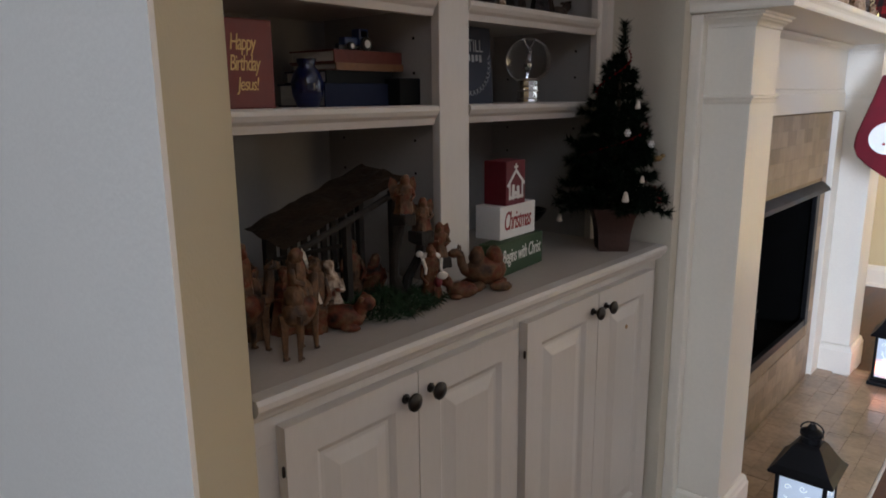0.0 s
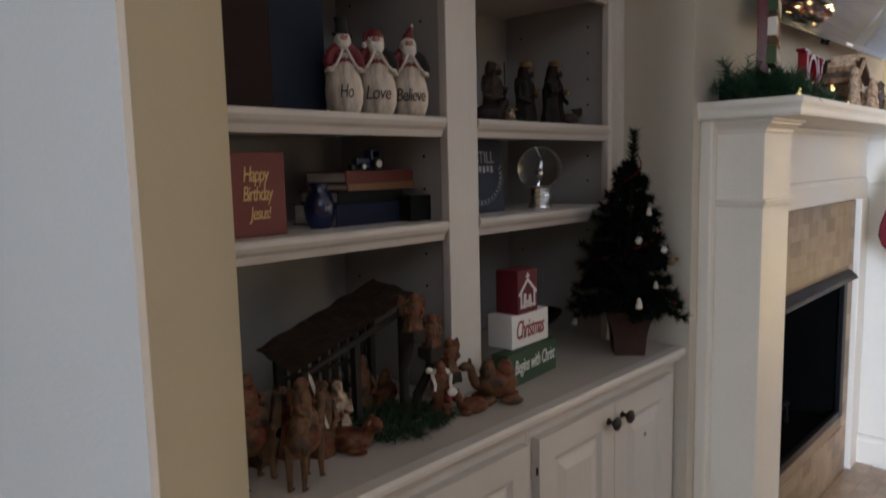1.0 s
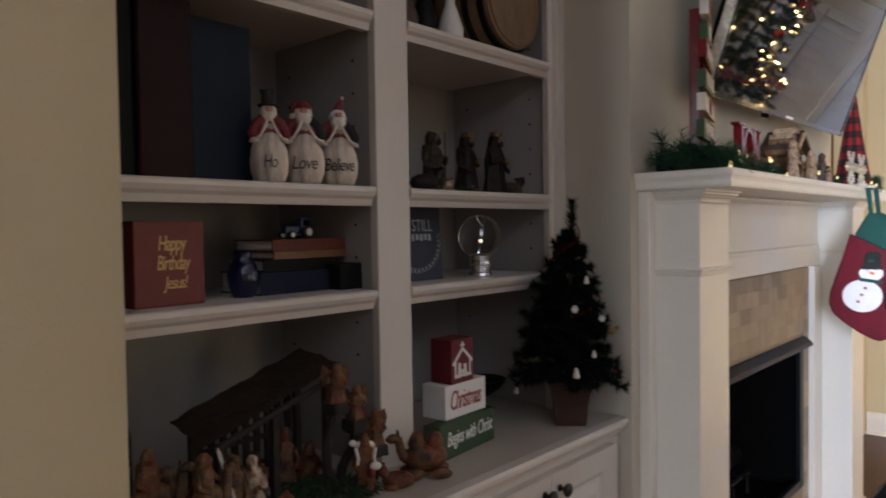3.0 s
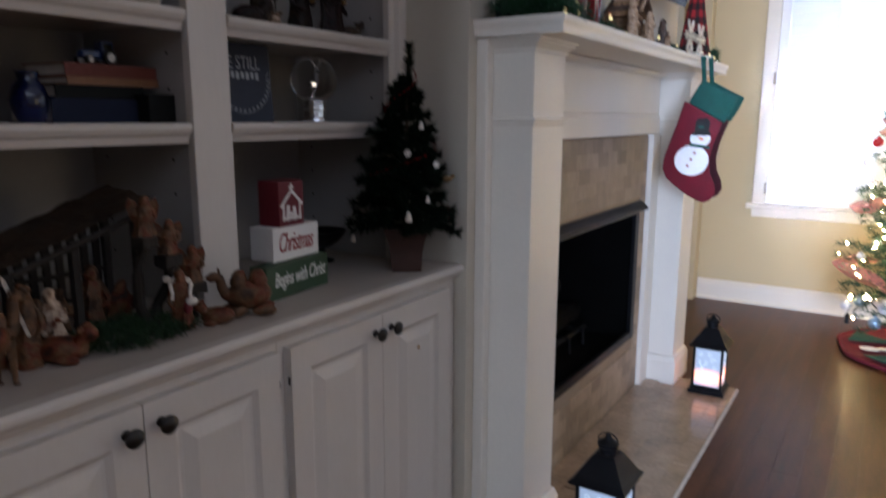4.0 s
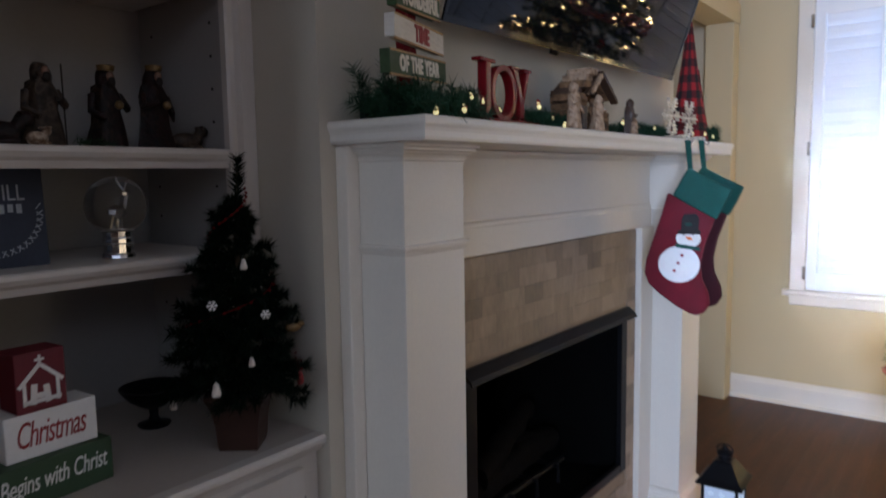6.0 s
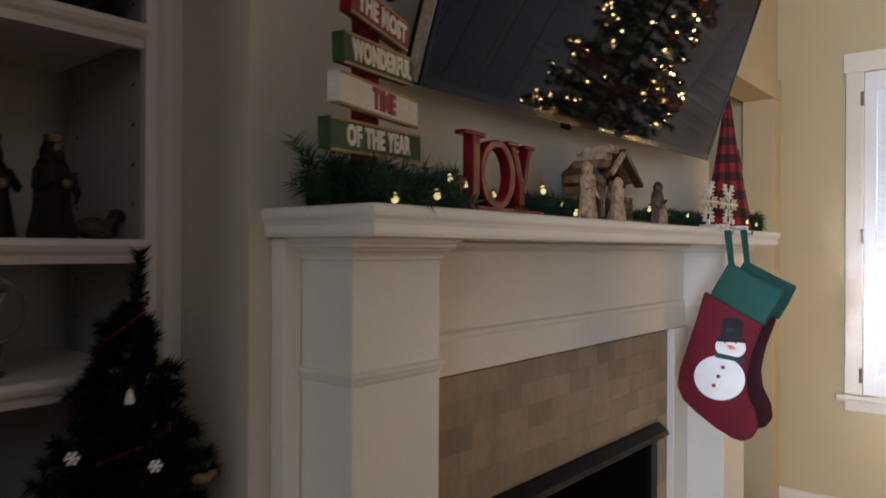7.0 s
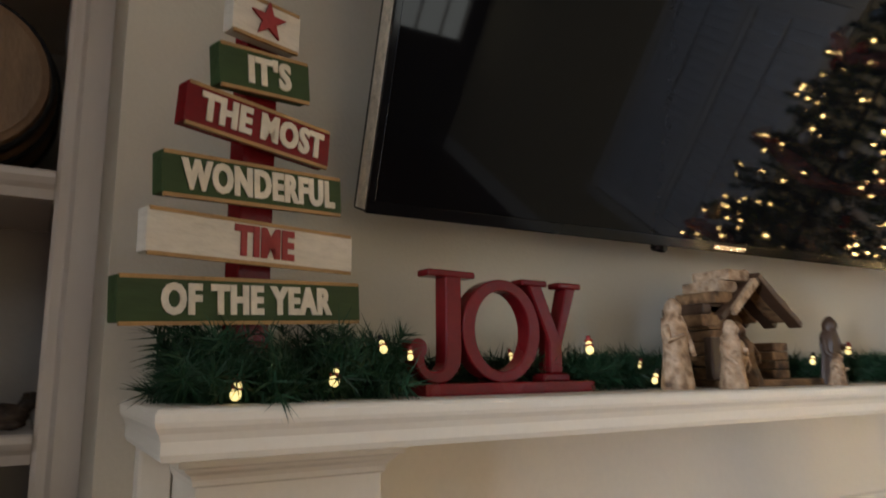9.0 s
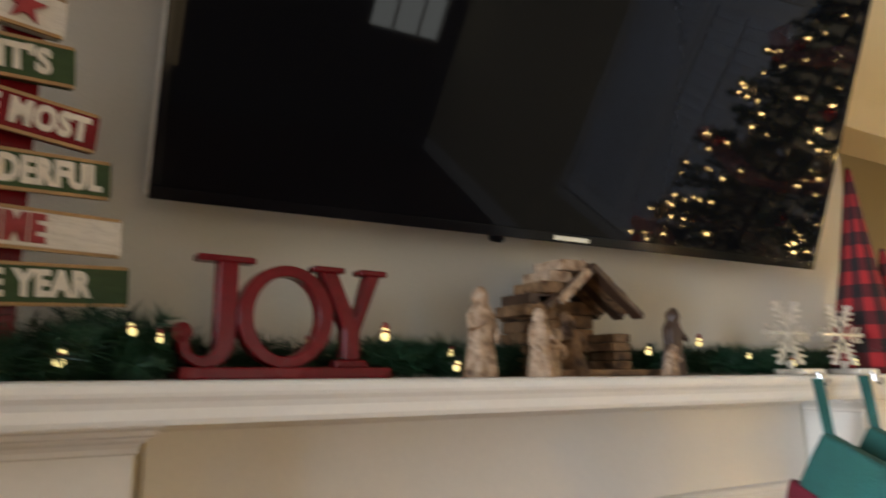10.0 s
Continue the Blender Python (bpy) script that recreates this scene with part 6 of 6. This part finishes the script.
M["robe_dark"] = painted("dark_painted_resin", ((0.004, 0.003, 0.003), (0.016, 0.006, 0.005), (0.006, 0.005, 0.005), (0.030, 0.016, 0.010)), 48)
M["robe_grey"] = painted("grey_brown_resin", ((0.009, 0.007, 0.005), (0.026, 0.018, 0.013), (0.06, 0.04, 0.028), (0.018, 0.012, 0.009)), 48)
M["face_dark"] = mat("painted_brown_face", (0.17, 0.09, 0.055), 0.6, vary=0.2, scale=60)
for x, y, h, key, lab, lean in ((-1.007, 1.335, 0.150, "robe_grey", "grey-brown robed figurine with a thin staff", 0.0), (-0.992, 1.440, 0.150, "robe_dark", "dark crowned robed figurine holding a gift", 0.0), (-0.962, 1.516, 0.155, "robe_dark", "dark crowned robed figurine", 0.0)):
    face, beard, gift = bmesh.new(), bmesh.new(), bmesh.new()
    ball(face, (0, -0.017, h * 0.875), 0.0085, (0.9, 0.7, 1.15), 8)
    ball(beard, (0, -0.021, h * 0.815), 0.0070, (1.0, 0.7, 1.3), 8)
    ball(gift, (0.004, -0.034, h * 0.53), 0.0080, (1.1, 0.9, 1.0), 8)
    crown = lathe([(0.0145, 0.0), (0.0165, 0.010), (0.0145, 0.011), (0.010, 0.004)], 8)
    extra = [(face, 1, None), (beard, 2, None), (gift, 3, None), (crown, 3, Matrix.Translation((0, -0.004, h * 0.945)))]
    if "staff" in lab:
        extra[2:] = [(tube([(0.030, -0.016, 0.0), (0.028, -0.016, h * 0.98)], 0.0014, 6), 2, None)]
    figure(pose(x, y, S3, 0, 0, 95), h, 0.034, [M[key], M["face_dark"], M["stable_wood"], M["king_gold"]], lab, "robed figurines on the shelf", lean, extra, 0.13)
cow(pose(-0.955, 1.575, S3, 0, 0, 80), "grey sheep figurine lying on the shelf", [M["robe_grey"]], 1.1)
cow(pose(-0.935, 1.235, S3, 0, 0, 70), "dark donkey figurine lying on the shelf", [M["robe_dark"]], 1.25)
cow(pose(-0.915, 1.285, S3, 0, 0, 120), "small cream lamb figurine on the shelf", [M["resin_white"]], 0.75)
rows = [((-0.965 + rng.normal() * 0.012, 1.40 + rng.normal() * 0.02, S3 + 0.003), (-0.955 + rng.normal() * 0.015, 1.40 + rng.normal() * 0.025, S3 + 0.018 * rng.random())) for _ in range(30)]
gm = thing("moss_tuft", pose(0, 0, 0), "small tuft of green moss between figurines", "moss")
mesh_part("moss", needles(rows, rng, 0.010, 0.0008, 20, 1.0), M["moss"], gm, "", "stuff")

# ---- top shelf ----
S4 = 1.684
br = thing("wooden_barrel", pose(-0.985, 1.490, S4 + 0.1215, 0, 0, 90) @ Matrix.Diagonal((1.215, 1, 1.215, 1)), "small wooden barrel lying on its side on the shelf", "barrel")
M["barrel"] = mat("aged_oak_barrel", (0.15, 0.085, 0.04), 0.6, vary=0.35, scale=10, bump=0.2, stretch=(4, 1, 1))
bm = lathe([(0.078, -0.11), (0.086, -0.108), (0.095, -0.06), (0.099, 0.0), (0.095, 0.06), (0.086, 0.108), (0.078, 0.11)], 32)
bm.transform(pose(0, 0, 0, 90))
part("barrel_body", bm, M["barrel"], br, "", 50)
bm = lathe([(0.079, 0.1005), (0.079, 0.112), (0.001, 0.1125)], 32)
bm.transform(pose(0, 0, 0, 90))
M["barrel_head"] = mat("oak_barrel_head", (0.17, 0.105, 0.055), 0.6, vary=0.3, scale=12, bump=0.2, stretch=(4, 1, 1))
part("head", bm, M["barrel_head"], br, "round oak barrel head")
for z in (-0.09, -0.05, 0.05, 0.09):
    r = 0.0925 if abs(z) > 0.07 else 0.0985
    bm = lathe([(r - 0.002, z - 0.009), (r, z - 0.008), (r, z + 0.008), (r - 0.002, z + 0.009)], 32)
    bm.transform(pose(0, 0, 0, 90))
    part("hoop", bm, M["black"], br, "dark iron hoop")
for y in (-0.05, 0.05):
    part("cradle", block(-0.05, 0.05, y - 0.01, y + 0.01, -0.0995, -0.085, 0.002), M["stable_wood"], br)
for x, y, h, r, key, lab in ((-0.97, 1.365, 0.14, 0.030, "felt_white", "white ceramic bottle vase on the top shelf"), (-0.98, 1.285, 0.16, 0.028, "black", "dark ceramic bottle vase on the top shelf"), (-0.96, 1.205, 0.12, 0.030, "olive_dark", "brown ceramic jug on the top shelf")):
    solid("vase", lathe([(r * 0.8, 0), (r, h * 0.12), (r * 1.02, h * 0.4), (r * 0.6, h * 0.68), (r * 0.38, h * 0.82), (r * 0.45, h), (r * 0.3, h)], 20), M[key], lab, "vase", m=pose(x, y, S4), smooth=60)
for y0, y1, h, key in ((0.52, 0.60, 0.24, "cloth_black"), (0.603, 0.66, 0.22, "cloth_navy")):
    t = thing("book", pose(-0.97, (y0 + y1) / 2, S4, 0, 0, 90), "dark book standing on the top shelf", "book", "books on the top shelf")
    part("cover", block(-(y1 - y0) / 2, (y1 - y0) / 2, 0, 0.16, 0, h, 0.003), M[key], t)

# ---- the large tree ----
bt = thing("christmas_tree", pose(0.55, 4.34, 0), "tall green artificial tree with warm lights, ribbon and ornaments", "christmas tree")
part("trunk", tube([(0, 0, 0.02), (0, 0, 2.45)], 0.022, 10, None, 0.006), M["bark"], bt)
for k in range(3):
    a = 2 * math.pi * k / 3 + 0.5
    part("stand_leg", tube([(0, 0, 0.12), (0.20 * math.cos(a), 0.20 * math.sin(a), 0.032)], 0.010, 8), M["black"], bt)
rows, tips = conifer_twigs(0.26, 2.45, 0.53, 36, 23, rng, 0.22, 5, 0.30, 0.55)
mesh_part("crown", needles(rows, rng, 0.030, 0.0021, 30), M["pine"], bt, "dense green needles", "stuff")
outer = [t for t in tips if math.hypot(t[0], t[1]) > 0.70 * (0.53 * max(0, 1 - (t[2] - 0.2) / 2.28) ** 0.55)]
bm = bmesh.new()
me = bpy.data.meshes.new("bulbs")
verts, faces = [], []
for k in range(380):
    t = outer[int(rng.integers(len(outer)))]
    c = np.array(t) * (rng.uniform(0.92, 1.03), rng.uniform(0.92, 1.03), 1.0)
    i, r = len(verts), 0.0054
    verts += [tuple(c + np.array(d) * r) for d in ((1, 0, 0), (-1, 0, 0), (0, 1, 0), (0, -1, 0), (0, 0, 1.4), (0, 0, -1.4))]
    faces += [(i + a, i + b, i + c_) for a, b, c_ in ((0, 2, 4), (2, 1, 4), (1, 3, 4), (3, 0, 4), (2, 0, 5), (1, 2, 5), (3, 1, 5), (0, 3, 5))]
me.from_pydata(verts, [], faces)
mesh_part("light_string", me, M["bulb"], bt, "many small warm white bulbs", "stuff")
M["ribbon"] = mat("sheer_red_ribbon", (0.72, 0.24, 0.22), 0.5, vary=0.4, scale=30, bump=0.1)
M["ribbon"].node_tree.nodes["Principled BSDF"].inputs["Alpha"].default_value = 0.45
M["orn_blue"] = mat("pale_blue_ornament", (0.25, 0.36, 0.45), 0.3, metal=0.3, vary=0.2, scale=30)
M["orn_red"] = mat("red_ornament", (0.35, 0.012, 0.016), 0.2, vary=0.2, scale=30)
M["orn_gold"] = mat("gold_ornament", (0.55, 0.40, 0.22), 0.3, metal=0.4, vary=0.2, scale=30)
M["orn_white"] = mat("white_ornament", (0.66, 0.66, 0.66), 0.4, vary=0.1, scale=30)
for z in (0.42, 0.76, 1.14, 1.56, 2.0):
    rr = 0.52 * (1 - (z - 0.2) / 2.28) ** 0.55
    bm = bmesh.new()
    n = 64
    prev = None
    for k in range(n + 1):
        a = 2 * math.pi * k / n
        puff = 1.03 + 0.09 * math.sin(7 * a + z * 7)
        w = 0.012 + 0.026 * abs(math.sin(3.5 * a + z * 3))
        zz = z + 0.035 * math.sin(3 * a + z * 11)
        pr = [bm.verts.new((rr * puff * math.cos(a) * f, rr * puff * math.sin(a) * f, zz + s)) for s, f in ((-w, 0.98), (0, 1.04), (w, 0.98))]
        if prev:
            for i in range(2):
                bm.faces.new((prev[i], pr[i], pr[i + 1], prev[i + 1]))
        prev = pr
    bmesh.ops.solidify(bm, geom=bm.faces[:], thickness=0.001)
    part("ribbon", bm, M["ribbon"], bt, "sheer red mesh ribbon", 60)
orn = {}
for k in range(64):
    t = outer[int(rng.integers(len(outer)))]
    key = ("orn_blue", "orn_red", "orn_gold", "orn_white")[k % 4]
    if key not in orn:
        bm = bmesh.new()
        ball(bm, (0, 0, -0.030), 0.026, (1, 1, 1), 14)
        lathe([(0.007, -0.006), (0.007, 0.002), (0.002, 0.004)], 8, bm)
        o = part("ornament", bm, M[key], bt, {"orn_blue": "pale blue ball", "orn_red": "red ball", "orn_gold": "gold ball", "orn_white": "white ball"}[key], 60)
        orn[key] = o
    else:
        o = new("ornament", orn[key].data)
        o.parent = bt
        tagged(o, orn[key]["label"])
    s = rng.uniform(0.8, 1.25)
    o.matrix_local = Matrix.Translation((t[0] * 1.02, t[1] * 1.02, t[2] - 0.01)) @ Matrix.Diagonal((s, s, s, 1))
part("lantern_ornament", lathe([(0.010, -0.055), (0.013, -0.052), (0.011, -0.040), (0.011, -0.018), (0.014, -0.014), (0.006, -0.004), (0.002, 0.004)], 6), M["black"], bt, "small black hanging lantern").location = (-0.46, -0.16, 0.205)
part("hook", tube([(-0.46, -0.16, 0.207), (-0.455, -0.158, 0.235), (-0.44, -0.15, 0.255)], 0.0015, 5), M["black"], bt)
sk = thing("tree_skirt", pose(0.55, 4.34, 0), "round crimson tree skirt with green and white felt motifs", "tree skirt")
bm = bmesh.new()
prev = None
for i in range(7):
    r = 0.03 + 0.455 * i / 6
    ring = [bm.verts.new((r * (1 + 0.02 * math.sin(9 * a) * (i / 6)) * math.cos(a), r * (1 + 0.02 * math.sin(9 * a) * (i / 6)) * math.sin(a), 0.010 + 0.012 * (1 - i / 6) + 0.006 * math.sin(7 * a) * (i / 6) ** 2)) for a in [2 * math.pi * k / 60 for k in range(60)]]
    if prev:
        for k in range(60):
            bm.faces.new((prev[k], ring[k], ring[(k + 1) % 60], prev[(k + 1) % 60]))
    prev = ring
bmesh.ops.recalc_face_normals(bm, faces=bm.faces)
bmesh.ops.solidify(bm, geom=bm.faces[:], thickness=0.008)
part("cloth", bm, M["velvet_red"], sk, "", 60)
part("trim", tube([(0.487 * (1 + 0.02 * math.sin(9 * a)) * math.cos(a), 0.487 * (1 + 0.02 * math.sin(9 * a)) * math.sin(a), 0.013) for a in [2 * math.pi * k / 60 for k in range(61)]], 0.012, 8), M["velvet_red"], sk, "padded crimson hem", 60)
for a, kind in ((200, "w"), (228, "g"), (255, "w"), (285, "g"), (170, "g"), (320, "w")):
    ca, sa = math.cos(radians(a)), math.sin(radians(a))
    if kind == "w":
        for dr, w in ((0.30, 0.030), (0.37, 0.045)):
            bm = prism([(dr * ca + w * math.cos(2 * math.pi * k / 18), dr * sa + w * 0.8 * math.sin(2 * math.pi * k / 18)) for k in range(18)], 0.0265, 0.029, "z")
            part("snowman_patch", bm, M["felt_white"], sk, "white felt patch")
    else:
        px, py = -sa, ca
        pts = [(0.44 * ca + 0.10 * px, 0.44 * sa + 0.10 * py), (0.44 * ca - 0.10 * px, 0.44 * sa - 0.10 * py), (0.20 * ca, 0.20 * sa)]
        part("tree_patch", prism(pts, 0.0262, 0.0285, "z"), M["velvet_green"], sk, "green felt tree patch")
cord = solid("power_cord", tube([(0.10, 4.90, 0.05), (0.18, 4.88, 0.12), (0.30, 4.80, 0.02), (0.42, 4.60, 0.012)], 0.004, 6), M["pine_dark"], "dark green power cord lying by the tree", "cord")

# ---- pieces of the setting ----
tile_mesh = {}


def piece(name, parent, dims, loc, material, key, bev=0.0015):
    """One of many alike pieces on shared mesh data."""
    if key not in tile_mesh:
        w, d, h = dims
        bm = block(-w / 2, w / 2, -d / 2, d / 2, -h / 2, h / 2, bev, 1)
        tile_mesh[key] = finish(name, bm, material)
    ob = new(name, tile_mesh[key])
    ob.parent = parent
    ob.location = loc
    return ob


sur = thing("fireplace_surround", pose(0, 0, 0), "tumbled beige travertine tile surround round the firebox", "tile surround", kind="structure")
part("grout_bed", block(XB, XB + 0.004, 1.986, 2.096, 0, 1.106, 0), M["grout"], sur)
part("grout_bed", block(XB, XB + 0.004, 3.058, 3.174, 0, 1.106, 0), M["grout"], sur)
part("grout_bed", block(XB, XB + 0.004, 2.0965, 3.0575, 0.806, 1.106, 0), M["grout"], sur)
part("grout_bed", block(XB, XB + 0.004, 2.0965, 3.0575, 0, 0.245, 0), M["grout"], sur)
TW, TH = 0.100, 0.050
row = 0
z = 0.002
while z + TH <= 1.108:
    spans = [(1.987, 3.173)] if z + TH < 0.247 or z > 0.803 else [(1.987, 2.095), (3.059, 3.173)]
    for a, b in spans:
        y = a
        first = True
        while y < b - 0.012:
            w = (TW * (0.35 + 0.65 * ((row * 0.618) % 1.0))) if first else TW
            first = False
            w = min(w, b - y)
            if w > 0.012:
                q = round(w / 0.004) * 0.004
                piece("tile", sur, (0.007, q - 0.0002, TH - 0.0002), (XB + 0.0052 + 0.0002 * math.sin(row * 3.1 + y * 40), y + w / 2, z + TH / 2), M["tile"], ("wall", q), 0.0004)
            y += w
    z += TH
    row += 1
he = thing("hearth", pose(0, 0, 0), "flush hearth of small beige stone tiles", "hearth", kind="structure")
HX0, HX1, HY0, HY1 = XB + 0.012, -0.270, 1.785, 3.322
part("bed", block(HX0, HX1 - 0.003, HY0 + 0.003, HY1 - 0.003, -0.003, 0.005, 0), M["grout"], he)
# Pale grout line; the glint of the tile edges is put into its colour.
M["edge_grout"] = mat("glint_edge_grout", (0.55, 0.50, 0.44), 0.6, vary=0.2, scale=30, bump=0.2)
part("edge_strip", block(HX1 + 0.0005, HX1 + 0.009, HY0, HY1, -0.003, 0.0105, 0.002), M["edge_grout"], he, "pale grout strip with painted edge glint")
row, x = 0, HX1
while x > HX0 + 0.01:
    w = min(0.062, x - HX0)
    y = HY0
    first = True
    while y < HY1 - 0.004:
        l = 0.118 * (0.45 if first and row % 2 else 1.0)
        first = False
        l = min(l, HY1 - y)
        q = round(l / 0.004) * 0.004
        if l > 0.01 and not (x - w / 2 < -0.49 and (y + l / 2 < 1.95 or y + l / 2 > 3.21)):
            piece("tile", he, (w - 0.0004, q - 0.0004, 0.007), (x - w / 2, y + l / 2, 0.0085 + 0.0005 * math.sin(y * 31 + row)), M["hearth"], ("hearth", round(w, 3), q), 0.0006)
        y += l
    x -= w
    row += 1
fl = thing("floor_boards", pose(0, 0, 0), "dark stained hardwood floor boards running along the room", "floor boards", kind="structure")
PW = 0.083
for i in range(28):
    x = -0.95 + PW * i
    y = 0.9 - 1.2 * ((i * 0.618) % 1.0)
    while y < YF:
        l = (1.1, 0.85, 1.35)[(i + int(y * 3)) % 3]
        a, b = max(y, -0.3), min(y + l, YF - 0.036)
        lim = 1.55 if x < -0.6 else -0.3
        if b - a > 0.05 and b > lim and not (x + PW / 2 < -0.27 and a > 1.78 and b < 3.33):
            q = round((b - a) / 0.05) * 0.05
            piece("plank", fl, (PW - 0.0003, q - 0.0003, 0.0035), (x + PW / 2, a + q / 2, -0.0022 + 0.0001 * math.sin(i * 5 + y)), M["floor"], ("plank", q), 0.0002)
        y += l
